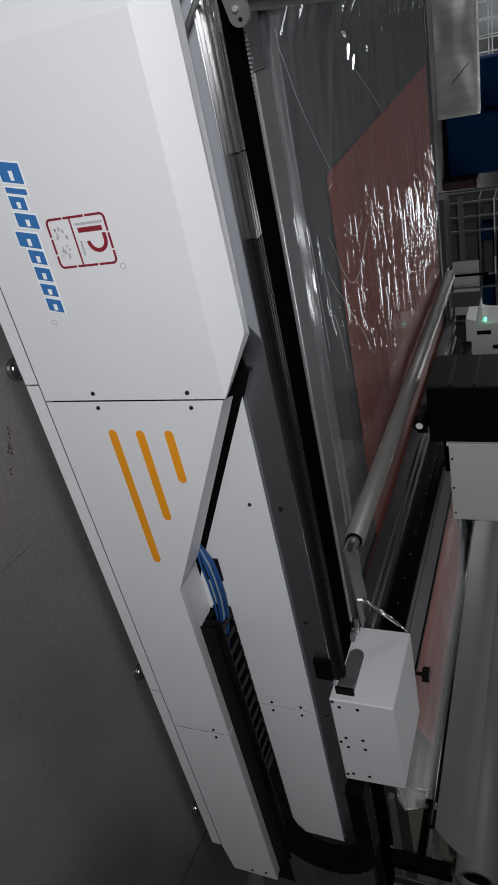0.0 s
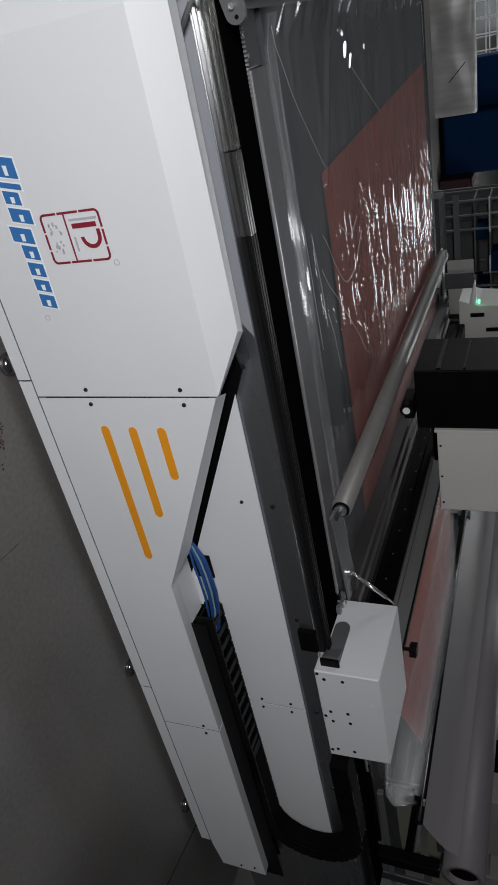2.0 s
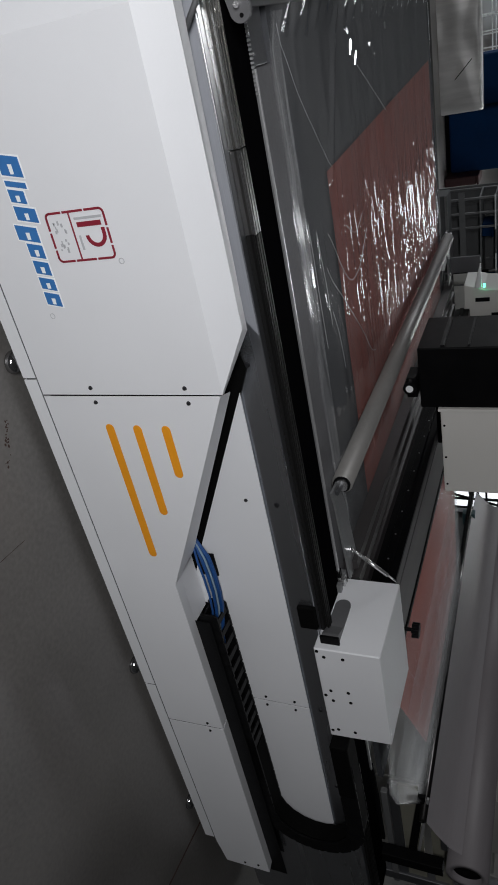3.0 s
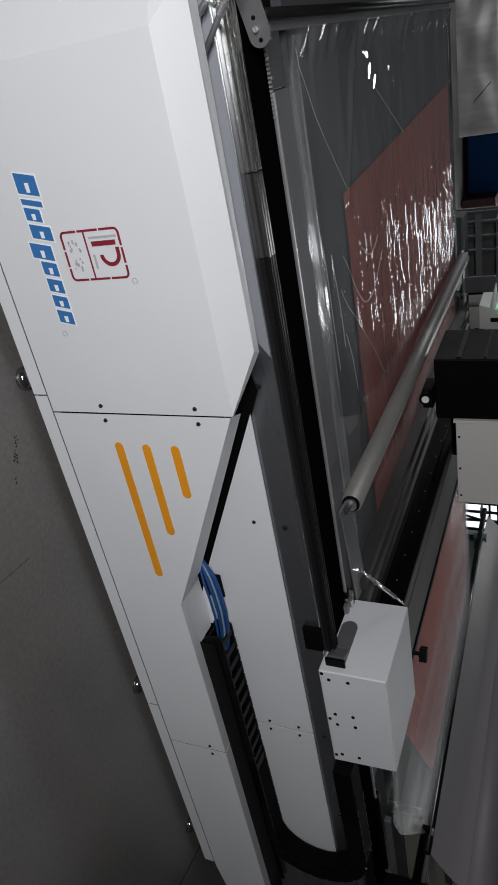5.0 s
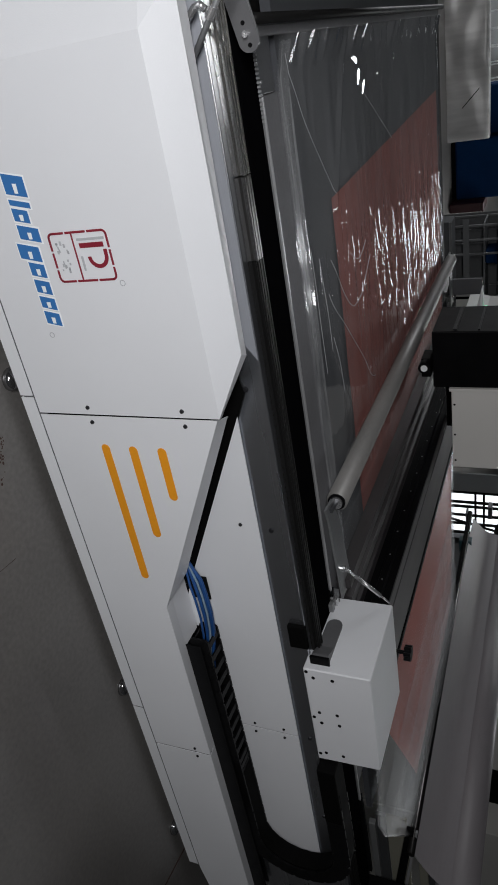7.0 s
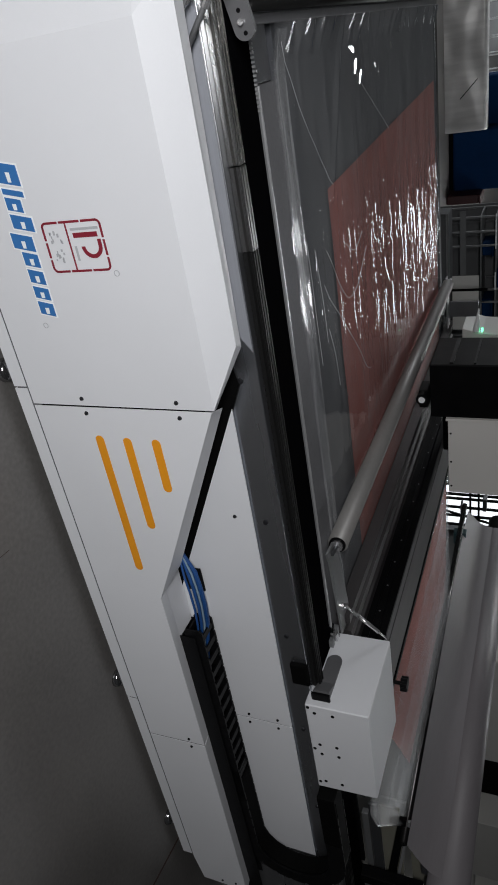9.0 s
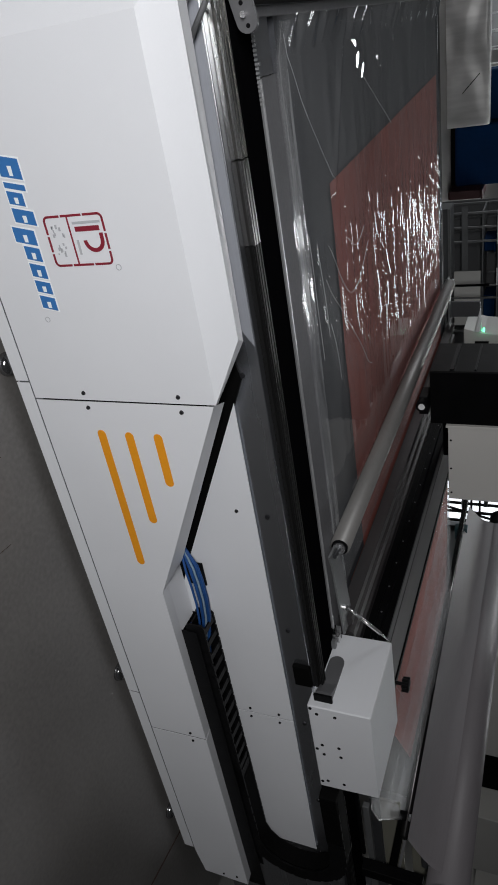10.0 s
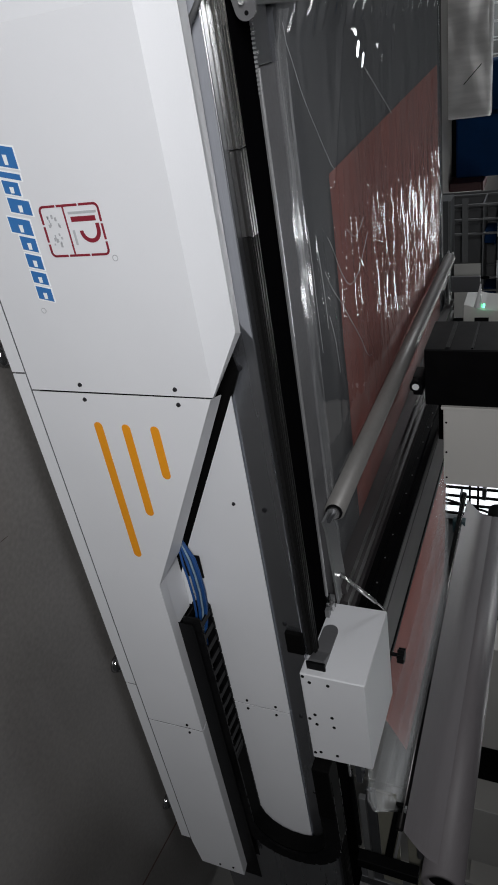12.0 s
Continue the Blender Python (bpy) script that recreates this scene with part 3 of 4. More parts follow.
def build_hoses():
    t = thing("air_hoses", "bundle of blue air hoses running into the cable chain", "hoses")
    rng = random.Random(2)
    for i in range(10):
        dy, dz = rng.uniform(-0.020, 0.020), rng.uniform(-0.015, 0.015)
        pts = [(0.60, 0.125 + dy * 0.4, 0.345 + dz * 0.5), (0.655, 0.115 + dy * 0.6, 0.372 + dz * 0.6), (0.70, 0.106 + dy, 0.388 + dz), (0.76, 0.10 + dy, 0.398 + dz), (0.84, 0.10 + dy, 0.400 + dz), (0.92, 0.10 + dy, 0.394 + dz), (1.0, 0.10 + dy, 0.380 + dz * 0.8), (1.08, 0.10 + dy, 0.364 + dz * 0.6), (1.2, 0.10 + dy, 0.355 + dz * 0.4)]
        part("hose", hose(pts, 0.0042, 8), CLEARHOSE if i == 4 else BLUEHOSE, t, smooth=True)


build_hoses()


# ---- cloth and film on the table ----
def sheet(x0, x1, y0, y1, nx, ny, height):
    bm = bmesh.new()
    rows = [[bm.verts.new((x0 + (x1 - x0) * i / nx, y0 + (y1 - y0) * j / ny, 0)) for i in range(nx + 1)] for j in range(ny + 1)]
    for row in rows:
        for v in row:
            v.co.z = height(v.co.x, v.co.y)
    for a, b in zip(rows, rows[1:]):
        for i in range(nx):
            bm.faces.new((a[i], a[i + 1], b[i + 1], b[i]))
    return bm


def ramp_z(x):
    """Table level, then the rise to the guide rod."""
    return 0.735 if x < 1.95 else 0.735 + (x - 1.95) * 0.225 / 0.5


def film_near(x):
    """Near edge of the rising film, shaped to fit the camera's view."""
    for (a, ya), (b, yb) in zip(((1.7, 0.62), (2.08, 0.56), (2.15, 0.46), (2.21, 0.315), (2.27, 0.31), (2.44, 0.44)), ((2.08, 0.56), (2.15, 0.46), (2.21, 0.315), (2.27, 0.31), (2.44, 0.44), (2.6, 0.46))):
        if x <= b:
            return ya + (yb - ya) * (x - a) / (b - a)
    return 0.46


def film_far(x):
    return max(2.0, min(3.4, 3.09 - 3.6 * (x - 2.12)))


def build_cloth():
    bm = sheet(-0.342, 2.41, 0.97, 3.32, 120, 60, lambda x, y: ramp_z(x) + 0.0015 * noise.noise(Vector((x * 5, y * 7, 2))))
    for v in bm.verts:
        v.co.y = 0.97 + (v.co.y - 0.97) * (min(3.32, film_far(v.co.x) - 0.05) - 0.97) / 2.35
        if v.co.x < 0.5:
            v.co.x -= 0.05 * (v.co.y - 0.97) * (0.5 - v.co.x) / 0.842
    cloth = tagged(part("red_cloth", bm, CLOTH, None, smooth=True), "dusty red cloth lying flat on the table under film", "cloth")
    flare = sheet(1.25, 2.41, 0.74, 0.97, 50, 12, lambda x, y: ramp_z(x) - 0.0005)
    part("cloth_edge", flare, CLOTH, cloth, smooth=True)

    def crumple(x, y):
        z = 0.744
        z += 0.002 * noise.noise(Vector((x * 1.6, y * 6, 0)))
        z += 0.0012 * abs(noise.noise(Vector((x * 1.2 + 5, y * 16, 3))))
        edge = max(0, 0.75 - y) / 0.2
        z += 0.005 * edge * abs(noise.noise(Vector((x * 3, y * 9, 7))))
        ridge = abs(y - (1.00 - 0.55 * (x + 0.35))) if x < -0.3 else 9
        z += 0.010 * max(0, 1 - ridge / 0.03)
        if x < -0.75:
            z += 0.36 * (-0.75 - x) * (0.7 + 0.9 * noise.noise(Vector((x * 4, y * 12, 9))))
        if y > 3.36:
            z -= (y - 3.36) * 0.9
        return z

    bm = sheet(-0.845, 1.18, 0.54, 3.47, 170, 250, crumple)
    film = tagged(part("plastic_film", bm, FILM, None, smooth=True, upward=True), "clear crinkled plastic film over the cloth", "plastic film")
    film.visible_shadow = False
    hem = sheet(-0.83, 1.17, 0.545, 0.640, 160, 8, lambda x, y: crumple(x, y) + 0.004 + 0.0015 * abs(noise.noise(Vector((x * 2, y * 40, 5)))))
    h = part("film_hem", hem, HEM, film, "folded milky hem of the film", smooth=True, upward=True)
    h.visible_shadow = False
    # Grey lines paint the light caught along creases in the film.
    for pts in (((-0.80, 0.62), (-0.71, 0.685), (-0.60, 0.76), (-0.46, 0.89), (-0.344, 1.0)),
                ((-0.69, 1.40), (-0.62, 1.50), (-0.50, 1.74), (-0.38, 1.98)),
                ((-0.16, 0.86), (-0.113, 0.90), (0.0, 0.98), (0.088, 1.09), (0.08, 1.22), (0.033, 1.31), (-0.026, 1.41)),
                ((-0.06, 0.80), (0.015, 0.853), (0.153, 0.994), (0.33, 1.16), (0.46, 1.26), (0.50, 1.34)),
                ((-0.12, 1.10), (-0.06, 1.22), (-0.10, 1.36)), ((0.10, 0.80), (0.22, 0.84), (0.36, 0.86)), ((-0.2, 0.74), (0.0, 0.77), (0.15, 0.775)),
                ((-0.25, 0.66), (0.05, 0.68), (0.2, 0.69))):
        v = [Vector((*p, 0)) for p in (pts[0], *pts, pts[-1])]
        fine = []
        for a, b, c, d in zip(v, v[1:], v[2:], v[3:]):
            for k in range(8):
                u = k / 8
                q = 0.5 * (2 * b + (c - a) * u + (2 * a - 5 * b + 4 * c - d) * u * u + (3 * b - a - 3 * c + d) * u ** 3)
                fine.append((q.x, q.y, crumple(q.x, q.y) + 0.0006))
        part("crease_glint", hose(fine, 0.0008, 6), GREYV, film, "grey line for the light caught on a film crease", smooth=True)
    # fine pleats: narrow film strips, mostly drawn out along the table, tilted to glint at the camera
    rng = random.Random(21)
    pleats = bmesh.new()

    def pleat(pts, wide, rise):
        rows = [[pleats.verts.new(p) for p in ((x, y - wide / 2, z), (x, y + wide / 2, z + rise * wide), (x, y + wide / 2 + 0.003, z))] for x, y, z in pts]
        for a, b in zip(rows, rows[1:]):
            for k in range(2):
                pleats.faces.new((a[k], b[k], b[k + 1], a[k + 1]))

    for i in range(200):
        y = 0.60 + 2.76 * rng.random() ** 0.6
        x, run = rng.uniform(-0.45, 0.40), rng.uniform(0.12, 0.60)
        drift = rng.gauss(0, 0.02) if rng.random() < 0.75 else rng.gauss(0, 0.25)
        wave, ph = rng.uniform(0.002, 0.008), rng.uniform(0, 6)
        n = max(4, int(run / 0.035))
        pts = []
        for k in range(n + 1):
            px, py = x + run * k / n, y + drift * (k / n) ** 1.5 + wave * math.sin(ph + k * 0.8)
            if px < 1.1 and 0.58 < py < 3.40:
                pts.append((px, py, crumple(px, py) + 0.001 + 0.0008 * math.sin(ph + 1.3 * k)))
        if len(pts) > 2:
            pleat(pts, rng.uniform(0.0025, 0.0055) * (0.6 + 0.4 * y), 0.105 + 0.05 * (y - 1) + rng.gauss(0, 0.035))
    r = tagged(part("film_pleats", pleats, FOLD, film), "fine film pleats tilted to glint at the camera", kind="stuff")
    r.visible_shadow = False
    # Small facets placed and tilted to put highlights on the film from the camera.
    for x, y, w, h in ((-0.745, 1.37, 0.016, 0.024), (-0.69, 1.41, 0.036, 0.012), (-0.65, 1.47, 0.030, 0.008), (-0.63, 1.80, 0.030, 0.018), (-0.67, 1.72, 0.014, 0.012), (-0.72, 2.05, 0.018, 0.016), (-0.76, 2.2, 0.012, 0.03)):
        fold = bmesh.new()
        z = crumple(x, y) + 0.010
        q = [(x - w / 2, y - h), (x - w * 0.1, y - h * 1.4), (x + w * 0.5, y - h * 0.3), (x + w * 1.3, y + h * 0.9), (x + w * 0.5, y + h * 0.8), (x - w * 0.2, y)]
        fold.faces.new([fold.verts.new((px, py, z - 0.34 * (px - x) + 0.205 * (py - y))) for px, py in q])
        f = part("glint_facet", fold, FOLD, film, "film facet set where a highlight shows, tilted to glint")
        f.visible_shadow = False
    bm = sheet(1.75, 2.43, 0.0, 1.0, 40, 90, lambda x, y: ramp_z(x) + 0.008 + 0.006 * noise.noise(Vector((x * 3, y * 14, 4))))
    for v in bm.verts:
        v.co.y = film_near(v.co.x) + (film_far(v.co.x) - film_near(v.co.x)) * v.co.y
    veil = tagged(part("plastic_film", bm, VEIL, None, smooth=True, upward=True), "milky plastic film rising over red cloth to a rod", "plastic film")
    veil.visible_shadow = False
    for x0, lift in ((2.20, 0.006), (2.28, 0.012), (2.33, 0.018)):
        lay = sheet(x0, 2.44, 0.0, 1.0, 16, 60, lambda x, y: ramp_z(x) + 0.008 + lift + 0.005 * noise.noise(Vector((x * 4, y * 11, x0 * 9))))
        for v in lay.verts:
            v.co.y = film_near(v.co.x) + 0.01 + (film_far(v.co.x) - 0.02 - film_near(v.co.x)) * v.co.y
            v.co.x += 0.035 * noise.noise(Vector((v.co.y * 1.3, x0 * 7, 0))) * (2.44 - v.co.x) / 0.24
        w = part("film_layer", lay, VEIL, veil, "gathered second layer of milky film", smooth=True, upward=True)
        w.visible_shadow = False
    edge = [(1.80 + 0.63 * k / 40, film_near(1.80 + 0.63 * k / 40), ramp_z(1.80 + 0.63 * k / 40) + 0.006) for k in range(41)]
    e = part("film_edge", hose(edge, 0.003, 8), VEIL, veil, "rolled milky edge of the film", smooth=True)
    e.visible_shadow = False


build_cloth()


# ---- film rolls on their stand ----
def build_rolls():
    st = thing("roll_stand", "steel stand carrying film rolls and a guide rod", "roll stand")
    part("guide_rod", rod((2.45, 0.36, 0.978), (2.45, 3.02, 0.945), 0.019, 14), RODSTEEL, st, "dark steel guide rod", True)
    for y in (0.30, 3.46):
        part("post", block(3.16, 3.23, y + 0.14, y + 0.20, 0.0, 1.06, 0.004), STEEL, st)
        part("post_foot", block(2.78, 3.30, y + 0.05, y + 0.22, 0.0, 0.02, 0.004), STEEL, st)
    part("side_rail", block(2.30, 3.25, 0.44, 0.46, 0.682, 0.702, 0.003), SHEET, st)
    part("side_rail", block(2.20, 2.82, 0.42, 0.44, 0.722, 0.757, 0.003), BLACK, st, "black side bar")
    part("side_rail", block(2.43, 3.25, 0.44, 0.47, 0.765, 0.797, 0.003), SHEET, st, "pale aluminium side rail")
    part("side_rail", block(2.36, 3.25, 0.45, 0.47, 0.800, 0.846, 0.003), STEEL, st)
    part("side_board", block(2.36, 3.25, 0.458, 0.47, 0.850, 0.945), YELLOWISH, st, "dull cream board between the rails")
    part("brace", prism([(2.38, 0.95), (3.05, 0.845), (3.05, 0.885), (2.38, 0.985)], "y", 0.43, 0.447), BLACK, st, "black slanting brace")
    part("brace_edge", prism([(2.40, 0.989), (3.05, 0.889), (3.05, 0.905), (2.40, 1.0)], "y", 0.436, 0.45), GALV, st)
    part("side_board", block(2.66, 3.25, 0.458, 0.47, 0.988, 1.075), YELLOWISH, st)
    part("front_post", block(2.84, 2.91, 0.36, 0.42, 0.0, 1.05, 0.004), BLACK, st, "black upright post")
    part("rod_clamp", block(2.472, 2.58, 2.70, 2.76, 0.90, 0.99, 0.006), TEAL, st, "dark teal plastic rod clamp")
    part("clamp_plate", block(2.43, 2.50, 2.98, 3.06, 0.915, 0.93, 0.004), STEEL, st)
    part("cradle", block(2.66, 2.78, 0.42, 0.50, 1.04, 1.07, 0.004), STEEL, st)
    part("cradle", block(2.66, 2.78, 3.40, 3.48, 1.04, 1.07, 0.004), STEEL, st)
    roll = thing("film_roll", "large roll of milky white plastic film", "film roll")
    cx, cz, r = 2.72, 1.175, 0.098
    bm = bmesh.new()
    prof = [(r, 0.30), (r, 3.0), (r - 0.03, 3.0), (r - 0.03, 0.30)]
    n = 40
    rings = [[bm.verts.new((cx + q * math.cos(2 * math.pi * k / n), y, cz + q * math.sin(2 * math.pi * k / n))) for k in range(n)] for q, y in prof]
    for i in range(4):
        a, b = rings[i], rings[(i + 1) % 4]
        for k in range(n):
            bm.faces.new((a[k], a[(k + 1) % n], b[(k + 1) % n], b[k]))
    body = part("roll_body", bm, PALEFILM, roll, smooth=True)
    part("core", rod((cx, 0.325, cz), (cx, 3.2, cz), 0.0675, 28), RUBBER, roll, "black core tube", True)
    bm = bmesh.new()
    pr = [(2.485, 0.968), (2.51, 0.99), (2.56, 1.03), (2.595, 1.065), (2.615, 1.10), (2.622, 1.15)]
    ny = 50
    rows = []
    for j in range(ny + 1):
        y = 0.40 + 2.6 * j / ny
        rows.append([bm.verts.new((px, y - (0.06 * i / 5 if j == 0 else 0) + (0.03 if j == 0 and i == 0 else 0), pz + 0.004 * noise.noise(Vector((px * 9, y * 3, 1))))) for i, (px, pz) in enumerate(pr)])
    for a, b in zip(rows, rows[1:]):
        for i in range(5):
            bm.faces.new((a[i], a[i + 1], b[i + 1], b[i]))
    part("loose_sheet", bm, PALEFILM, roll, "film drawn off the roll down to the rod", smooth=True)


build_rolls()


# ---- the moving gantry ----
gantry = thing("sewing_gantry", "black sewing gantry with roller and white end boxes, spanning the table", "gantry")


def end_box(y0, y1, near):
    prof = [(1.297, 0.731), (1.777, 0.731), (1.764, 0.966), (1.295, 0.966)] if near else [(1.30, 0.86), (1.80, 0.86), (1.80, 1.24), (1.36, 1.24), (1.34, 1.0)]
    bx = part("end_box", prism(prof, "y", y0, y1, bevel=0.004), WHITE, gantry, "white sheet-metal end box with a grey handle")
    if not near:
        return bx
    for x, z in ((1.335, 0.765), (1.333, 0.833), (1.511, 0.767), (1.565, 0.769), (1.508, 0.832), (1.561, 0.835), (1.54, 0.744), (1.732, 0.767), (1.731, 0.832), (1.31, 0.742), (1.742, 0.744)):
        part("box_screw", rod((x, y0 + 0.001, z), (x, y0 - 0.002, z), 0.0065, 10), BLACK, bx)
    # recessed grip on the end face
    plate = bmesh.new()
    pts = [(0.205, 0.757), (0.205, 0.815), (0.31, 0.815)] + [(0.31 + 0.029 * math.sin(a), 0.786 + 0.029 * math.cos(a)) for a in [math.pi * k / 8 for k in range(1, 8)]] + [(0.31, 0.757)]
    prism(pts, "x", 1.2965, 1.289, plate)
    prism([(1.2965, 0.2049), (1.2965, 0.135), (1.262, 0.135), (1.262, 0.145), (1.289, 0.2049)], "z", 0.757, 0.815, plate)
    part("grip", plate, HANDLE, bx, "grey moulded handle")
    part("grip_edge", block(1.262, 1.296, 0.126, 0.134, 0.752, 0.82), BLACK, bx)
    for y, z in ((0.43, 0.745), (0.41, 0.752), (0.44, 0.765), (0.36, 0.743)):
        part("box_screw", rod((1.298, y, z), (1.286, y, z), 0.007, 8), SHEET, bx)
    return bx


def build_gantry():
    g = gantry
    # pressure roller
    ro = part("roller", rod((0.868, 0.49, 0.79), (0.885, 3.40, 0.79), 0.038, 36), ROLLER, g, "grey metal pressure roller", True)
    part("roller_cap", rod((0.868, 0.482, 0.79), (0.868, 0.491, 0.79), 0.031, 24), BLACK, ro)
    part("roller_bearing", rod((0.868, 0.474, 0.79), (0.868, 0.484, 0.79), 0.023, 20), CHROME, ro)
    part("roller_axle", rod((0.868, 0.43, 0.785), (0.868, 0.48, 0.79), 0.009, 12), STEEL, ro)
    for y in (0.425, 3.42):
        e = y - 0.425
        arm = part("roller_arm", prism([(0.845, 0.395 + e), (0.85, 0.475 + e), (0.99, 0.525 + e), (1.294, 0.575 + e), (1.294, 0.456 + e), (0.90, 0.413 + e)], "z", 0.772, 0.780), SHEET, g, "flat steel roller arm")
        part("arm_bolt", rod((1.167, y + 0.055, 0.78), (1.167, y + 0.055, 0.792), 0.012, 12), CHROME, arm)
    link = bmesh.new()
    p, q = Vector((1.167, 0.48, 0.796)), Vector((1.29, 0.462, 0.955))
    rod(p, p.lerp(q, 0.25), 0.006, 10, link)
    rod(p.lerp(q, 0.2), p.lerp(q, 0.8), 0.008, 12, link)
    rod(p.lerp(q, 0.8), q, 0.004, 10, link)
    part("link_rod", link, CHROME, g, "bright chromed link rod", True)
    # ledge, black rail face and upper beam
    part("front_ledge", prism([(1.24, 0.745), (1.466, 0.745), (1.466, 0.80), (1.42, 0.80), (1.415, 0.782), (1.375, 0.782), (1.37, 0.80), (1.325, 0.80), (1.32, 0.776), (1.285, 0.776), (1.28, 0.80), (1.24, 0.80)], "y", 0.50, 3.55), ALU, g, "grooved aluminium ledge")
    part("rail_face", block(1.471, 1.484, 0.48, 3.57, 0.80, 0.899), BLACK, g)
    part("rail_strip", prism([(1.455, 0.835), (1.470, 0.83), (1.470, 0.868), (1.455, 0.863)], "y", 0.50, 3.55), BLACK, g)
    for i in range(18):
        part("rail_screw", rod((1.456, 0.6 + i * 0.165, 0.849), (1.4535, 0.6 + i * 0.165, 0.849), 0.004, 8), SHEET, g)
    part("main_beam", prism([(1.485, 0.745), (1.822, 0.745), (1.822, 0.892), (1.812, 0.90), (1.56, 0.90), (1.555, 0.893), (1.545, 0.893), (1.54, 0.90), (1.485, 0.90)], "y", 0.47, 3.58), ALU, g, "dark aluminium cross beam")
    part("beam_edge", block(1.823, 1.85, 0.47, 3.58, 0.745, 0.906, 0.003), BLACK, g)
    end_box(0.10, 0.46, True)
    far = end_box(3.60, 3.95, False)
    far.data.materials[0] = CREAM
    part("indicator", block(1.292, 1.315, 3.57, 3.598, 0.998, 1.012), GREENLED, far, "small green indicator light")
    part("needle_guard", rod((1.31, 3.58, 0.964), (1.136, 3.58, 0.981), 0.026, 10, None, 0.004), HALO, far, "pale pointed guard")
    for x, z in ((1.40, 0.94), (1.52, 1.05)):
        part("box_slot", block(x, x + 0.03, 3.594, 3.599, z, z + 0.10), BLACK, far)
    # knob on a post behind the near box
    post = part("knob_post", rod((1.60, 0.52, 0.90), (1.60, 0.52, 0.985), 0.008, 10), BLACK, g)
    kb = bmesh.new()
    rod((1.60, 0.52, 0.982), (1.60, 0.52, 1.01), 0.024, 14, kb)
    for k in range(6):
        a = k * math.pi / 3
        rod((1.60 + 0.024 * math.cos(a), 0.52 + 0.024 * math.sin(a), 0.982), (1.60 + 0.024 * math.cos(a), 0.52 + 0.024 * math.sin(a), 1.01), 0.008, 8, kb)
    part("knob", kb, PLASTIC, post)
    part("bumper", block(1.15, 1.25, 0.140, 0.158, 0.68, 0.745, 0.004), RUBBER, g)
    for x, y, z, mt in ((1.245, 0.43, 0.742, SHEET), (1.25, 0.40, 0.748, CHROME), (1.21, 0.40, 0.735, BLACK), (1.255, 0.37, 0.740, SHEET)):
        part("box_bracket", block(x, x + 0.035, y, y + 0.022, z, z + 0.026, 0.002), mt, g)
    # Solid block stands in for the chain's upper run beside the box.
    part("chain_run_block", block(1.78, 2.10, YC - 0.048, YC + 0.048, 0.735, 0.806, 0.006), RUBBER, g, "solid black block for the chain's upper run")
    part("bracket_plate", block(1.78, 1.84, YC + 0.06, YC + 0.16, 0.735, 0.745, 0.002), STEEL, g)
    part("far_post", block(1.08, 1.20, 3.585, 3.598, 0.74, 0.98, 0.004), STEEL, g, "grey upright end plate")
    part("cylinder", rod((0.985, 3.44, 0.772), (1.12, 3.44, 0.736), 0.019, 14, rod((0.86, 3.44, 0.808), (0.985, 3.44, 0.772), 0.007, 10)), HALO, g, "white pneumatic cylinder", True)


build_gantry()


def build_head():
    """The sewing head, which slides along the gantry; it is drawn at its place at the start."""
    head = part("sewing_head", block(0.80, 1.107, 1.56, 1.92, 0.90, 1.75, 0.006), BLACK, gantry, "black sewing head with a white cover box")
    part("presser_block", block(0.92, 1.02, 1.50, 1.62, 0.853, 0.90, 0.004), BLACK, head)
    part("head_fin", block(0.795, 0.80, 1.58, 1.9, 1.0, 1.02), PLASTIC, head)
    part("head_fin", block(0.795, 0.80, 1.58, 1.9, 1.12, 1.13), PLASTIC, head)
    sp = part("spindle", rod((0.951, 1.455, 0.875), (0.951, 1.50, 0.875), 0.030, 20), BLACK, head)
    part("spindle_cap", rod((0.951, 1.452, 0.875), (0.951, 1.456, 0.875), 0.017, 20), HALO, sp)
    cv = part("cover_box", block(1.115, 1.585, 1.55, 2.05, 0.990, 1.75, 0.005), CREAM, head, "off-white sheet-metal head cover")
    part("cover_rim", block(1.108, 1.123, 1.545, 2.05, 0.98, 1.75, 0.002), CREAM, cv)
    for x in (1.20, 1.38, 1.54):
        part("cover_screw", rod((x, 1.551, 1.005), (x, 1.548, 1.005), 0.006, 8), BLACK, cv)
    part("carriage", block(1.125, 1.55, 1.94, 2.0, 0.905, 0.985, 0.005), BLACK, head)
    return head


head = build_head()


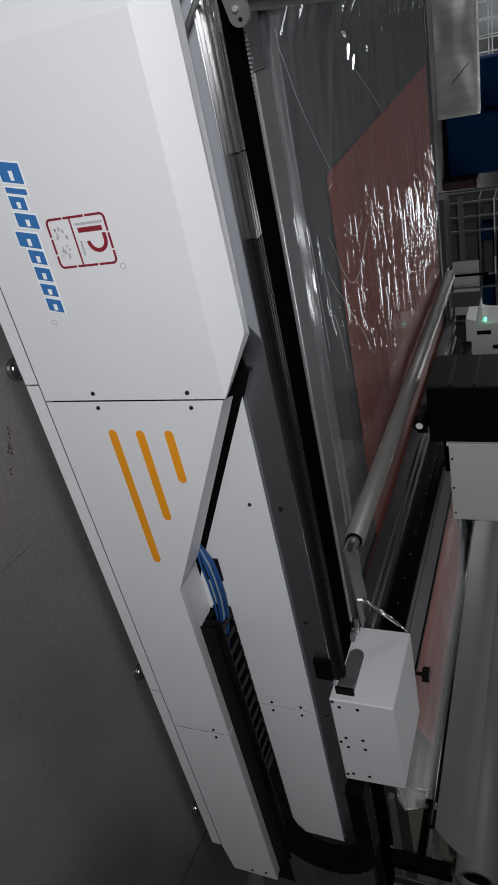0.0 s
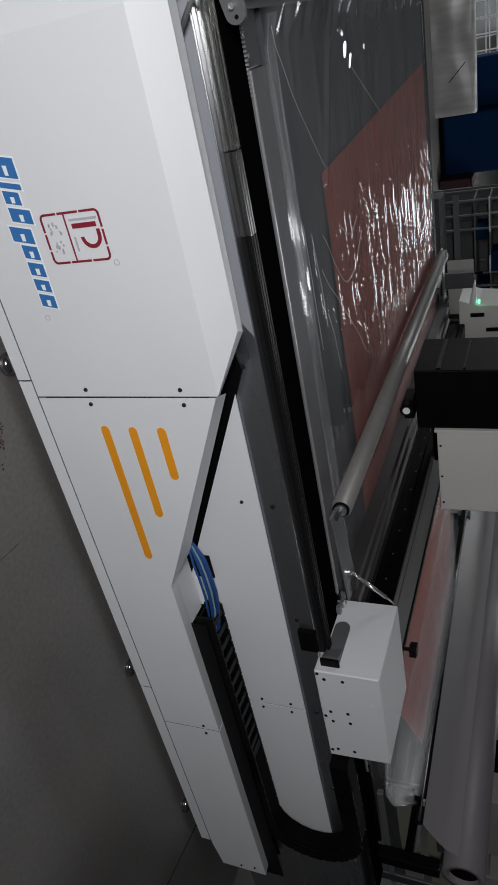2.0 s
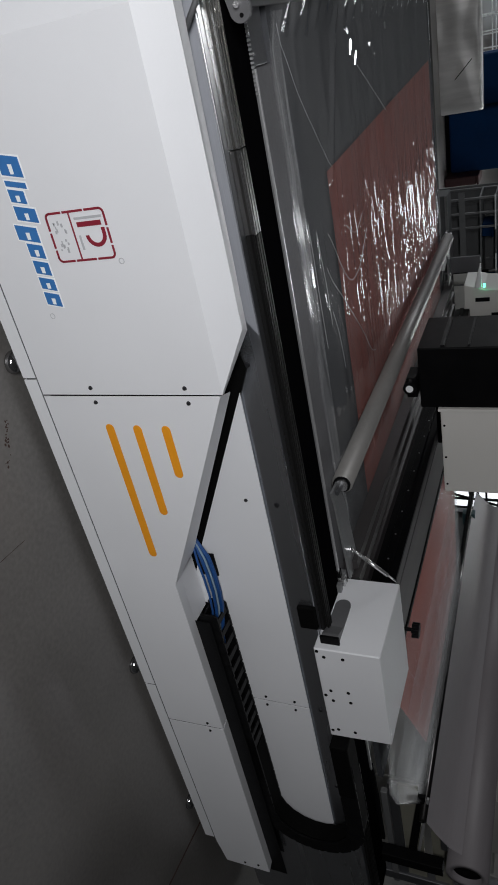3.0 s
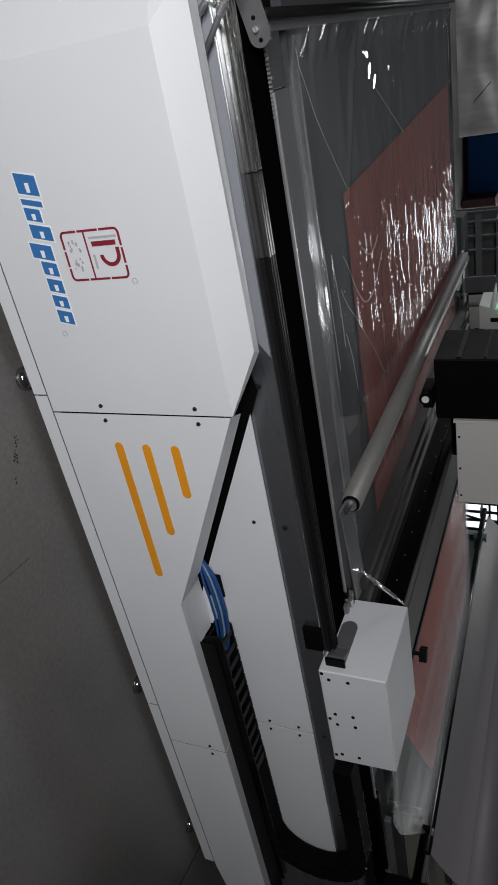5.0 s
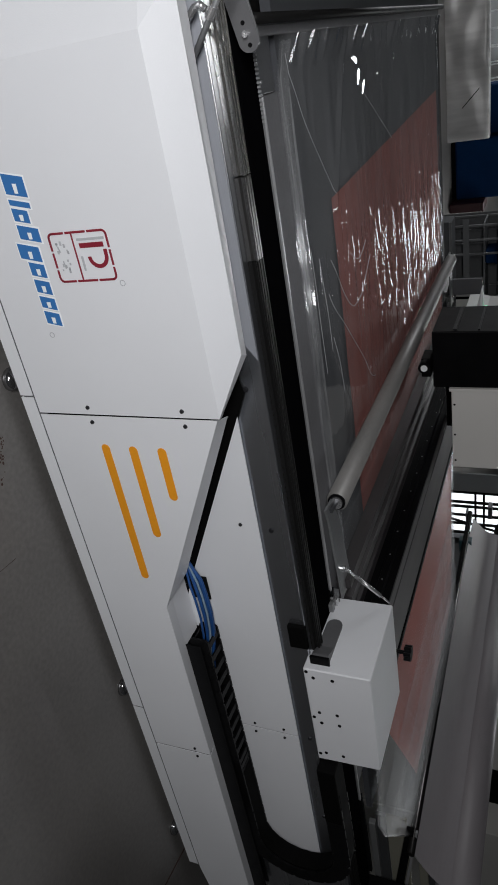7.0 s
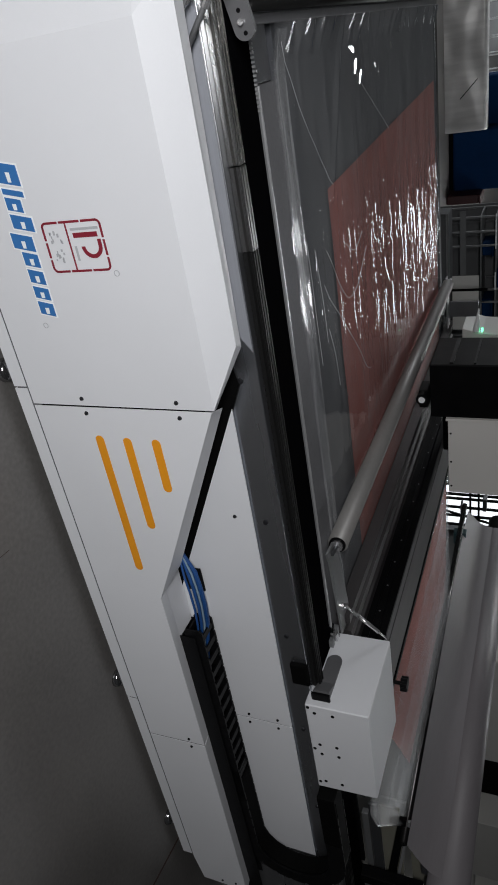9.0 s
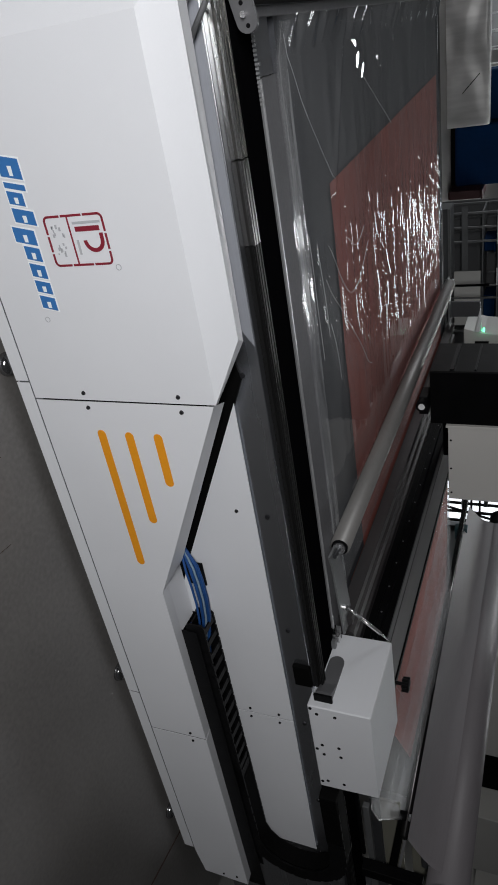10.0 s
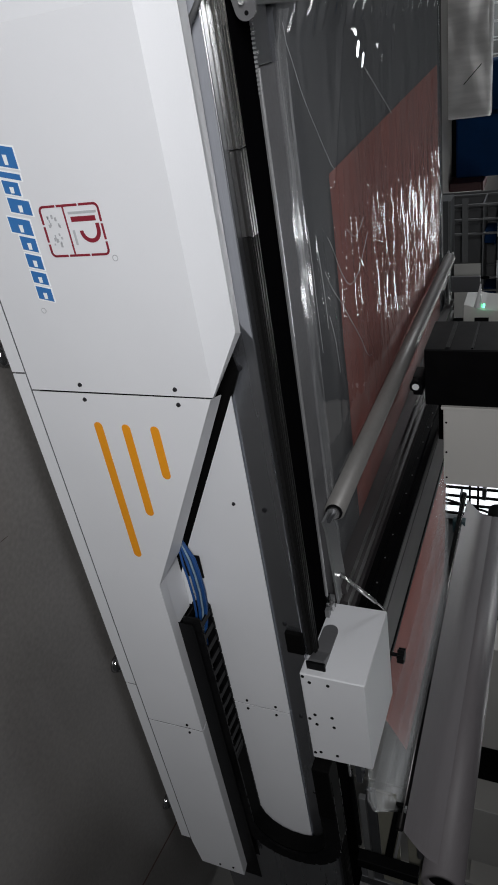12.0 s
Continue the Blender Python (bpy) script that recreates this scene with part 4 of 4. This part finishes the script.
# ---- far side of the hall ----
def build_background():
    def bin_thing(label, x, y, half, deep):
        t = thing("storage_bin", label, "bin", (x, y, 0), "blue bins")
        part("bin_body", prism([(-half, 0.06), (half, 0.06), (half, 1.22), (half - 0.03, 1.25), (0.03 - half, 1.25), (-half, 1.22)], "y", 0, deep, bevel=0.02), BLUEBIN, t)
        part("bin_base", block(0.02 - half, half - 0.02, 0.03, deep - 0.03, 0, 0.06), RUBBER, t)

    bin_thing("large dark blue covered storage bin on the floor", 1.06, 9.3, 0.40, 0.5)
    bin_thing("dark blue covered storage bin behind the wrapped stack", 0.33, 9.5, 0.31, 0.45)
    p = thing("wrapped_stack", "pale stack wrapped in silvery plastic film on the floor", "wrapped stack", (-0.35, 9.0, 0))
    wrap = bmesh.new()
    prof = [(0.25 * k / 6, 0.535 + 0.006 * math.sin(k)) for k in range(7)]
    cols = []
    for i in range(61):
        x = -1.0 + 1.98 * i / 60
        ripple = 0.006 * noise.noise(Vector((x * 3, 0, 1)))
        cols.append([wrap.verts.new((x, ripple + 0.02 * noise.noise(Vector((x * 2, z * 5, 3))), z)) for z in [0.53 * k / 12 for k in range(13)]] + [wrap.verts.new((x, y + 0.01, z)) for y, z in prof[1:]])
    for a, b in zip(cols, cols[1:]):
        for j in range(len(a) - 1):
            wrap.faces.new((a[j], a[j + 1], b[j + 1], b[j]))
    wrap.faces.new(cols[-1])
    part("wrapping", wrap, SILVER, p, smooth=True)
    part("strap", prism([(0.56, 0.20), (0.575, 0.20), (0.36, 0.42), (0.345, 0.42)], "y", -0.03, -0.024), RUBBER, p, "dark strap end")
    r = thing("plastic_crate", "dark red plastic crate beside the blue bin", "crate", (1.52, 9.25, 0))
    part("crate_body", block(-0.06, 0.06, -0.25, 0.25, 0, 0.44, 0.02), REDBIN, r)
    part("crate_rim", block(-0.065, 0.065, -0.26, 0.26, 0.44, 0.47, 0.01), REDBIN, r)
    w = thing("wire_trolley", "white wire basket trolley", "trolley", (-0.35, 12.2, 0))
    for z in (0.45, 0.62, 0.80, 0.97, 1.15):
        for y in (-0.4, 0.4):
            part("wire", block(-0.5, 0.6, y - 0.012, y + 0.012, z, z + 0.02), HALO, w)
    for x in (-0.5, -0.25, 0.0, 0.25, 0.5):
        for y in (-0.4, 0.4):
            part("upright", block(x, x + 0.02, y - 0.012, y + 0.012, 0.0, 1.2), HALO, w)
    k = thing("storage_rack", "grey steel storage rack with panels and blue boxes", "rack", (1.1, 7.0, 0))
    # Backdrop added to the rack to cover the bright floor behind it.
    part("added_backdrop", block(0.15, 2.6, 0.52, 0.54, 0, 1.7), WALL, k)
    for x in (0.17, 0.335, 0.50, 1.03, 1.19, 1.62, 2.3):
        part("upright", block(x, x + 0.022, 0.0, 0.03, 0, 1.7, 0.003), SHEET, k)
        part("upright", block(x, x + 0.022, 0.47, 0.50, 0, 1.7, 0.003), SHEET, k)
    for z in (0.22, 0.655, 0.825, 1.10, 1.4):
        part("shelf", block(0.17, 2.32, 0.032, 0.468, z, z + 0.018, 0.002), SHEET, k)
    part("shelf_edge", block(0.15, 0.55, -0.012, -0.001, 0.826, 0.842), HALO, k, "bright shelf edge")
    part("shelf_edge", block(0.83, 1.04, -0.012, -0.001, 0.826, 0.842), HALO, k)
    part("side_panel", block(0.86, 1.55, -0.008, -0.001, 0.34, 0.648), CREAM, k, "off-white panel")
    part("panel_bar", block(1.02, 1.045, -0.03, -0.009, 0.34, 0.75), RUBBER, k)
    part("panel_bar", block(1.185, 1.20, -0.03, -0.009, 0.34, 0.72), SHEET, k)
    part("side_panel", block(0.10, 0.86, -0.004, -0.001, 0.43, 0.50), SHEET, k)
    lc = thing("low_cabinet", "dark brown low cabinet in front of the rack", "cabinet", (1.12, 6.6, 0))
    part("body", block(0, 0.80, 0, 0.3, 0, 0.36, 0.01), DARKWALL, lc)
    part("edge_strip", block(0, 0.80, -0.012, -0.001, 0.33, 0.36, 0.002), SHEET, lc)
    for x, z, w2 in ((0.58, 0.674, 0.15), (1.40, 0.674, 0.40), (1.95, 0.674, 0.5), (0.95, 0.844, 0.26), (1.92, 0.844, 0.44), (0.40, 1.119, 0.3)):
        q = thing("box", "dark blue storage box on a rack shelf", "box", (1.1 + x, 7.25, z), "blue boxes")
        part("box_body", block(-w2 / 2, w2 / 2, -0.16, 0.16, 0, 0.11, 0.012), BLUEBIN, q)
        part("box_lid", block(-w2 / 2 - 0.01, w2 / 2 + 0.01, -0.17, 0.17, 0.11, 0.13, 0.006), BLUEBIN, q)
    c = thing("machine_cabinet", "pale grey machine cabinet with dark openings", "cabinet", (3.3, 2.3, 0))
    part("back", block(0, 3.4, 0.3, 0.34, 0, 1.7), RUBBER, c)
    for x, x1 in ((0.0, 1.16), (2.06, 2.92), (3.35, 3.4)):
        part("post", block(x, x1, 0, 0.3, 0, 1.7, 0.006), CREAM, c)
    part("plinth", block(0, 3.4, 0.02, 0.3, 0, 1.10, 0.006), CREAM, c)
    part("header", block(0, 3.4, 0.02, 0.3, 1.45, 1.7, 0.006), CREAM, c)
    # Glowing pane stands in for an unidentified bright patch behind the table.
    s = thing("lattice_glow_panel", "glowing panel with black bars, standing in for a bright patch", "window", (6.05, 7.4, 0))
    part("pane", block(-0.78, 0.02, 0.0, 0.01, 0.05, 1.3), PATCHGLOW, s)
    for x in (-0.78, -0.60, -0.52, -0.36, -0.20, -0.03):
        part("lattice_bar", block(x, x + 0.035, -0.03, -0.001, 0.0, 1.35), RUBBER, s)
    for z in (0.02, 0.50, 0.62, 1.0, 1.3):
        part("lattice_bar", block(-0.78, 0.02, -0.034, -0.004, z, z + 0.03), RUBBER, s)
    part("brace_bar", prism([(-0.30, 0.05), (-0.27, 0.05), (-0.03, 0.95), (-0.06, 0.95)], "y", -0.028, -0.002), RUBBER, s)
    part("side_board", block(-1.1, -0.79, -0.03, 0.0, 0.0, 1.35), WALL, s)
    part("side_board", block(0.03, 1.4, -0.03, 0.0, 0.0, 1.35), WALL, s)


build_background()


GANTRY = [(0, 0, 0), (0.5, 0.0, -0.05), (1, -0.014, -0.10), (1.5, -0.07, -0.10), (2, -0.135, -0.10), (2.5, -0.195, -0.095), (3, -0.241, -0.10), (4, -0.256, -0.06),
          (5, -0.258, -0.012), (5.5, -0.256, 0.014), (6, -0.268, 0.165), (6.5, -0.277, 0.31), (7, -0.279, 0.325), (8, -0.18, 0.332), (9, -0.051, 0.338), (9.5, -0.014, 0.335),
          (10, -0.014, 0.28), (10.5, -0.015, 0.205), (11, -0.023, 0.18), (11.5, -0.08, 0.165), (12, -0.146, 0.17)]


def motions():
    walk(gantry, [(t, pose(dx, 0, 0)) for t, dx, dy in GANTRY])
    walk(head, [(t, pose(0, dy, 0)) for t, dx, dy in GANTRY])
    walk(chain_bend, [(t, pose(dx / 2, 0, 0)) for t, dx, dy in GANTRY])


motions()
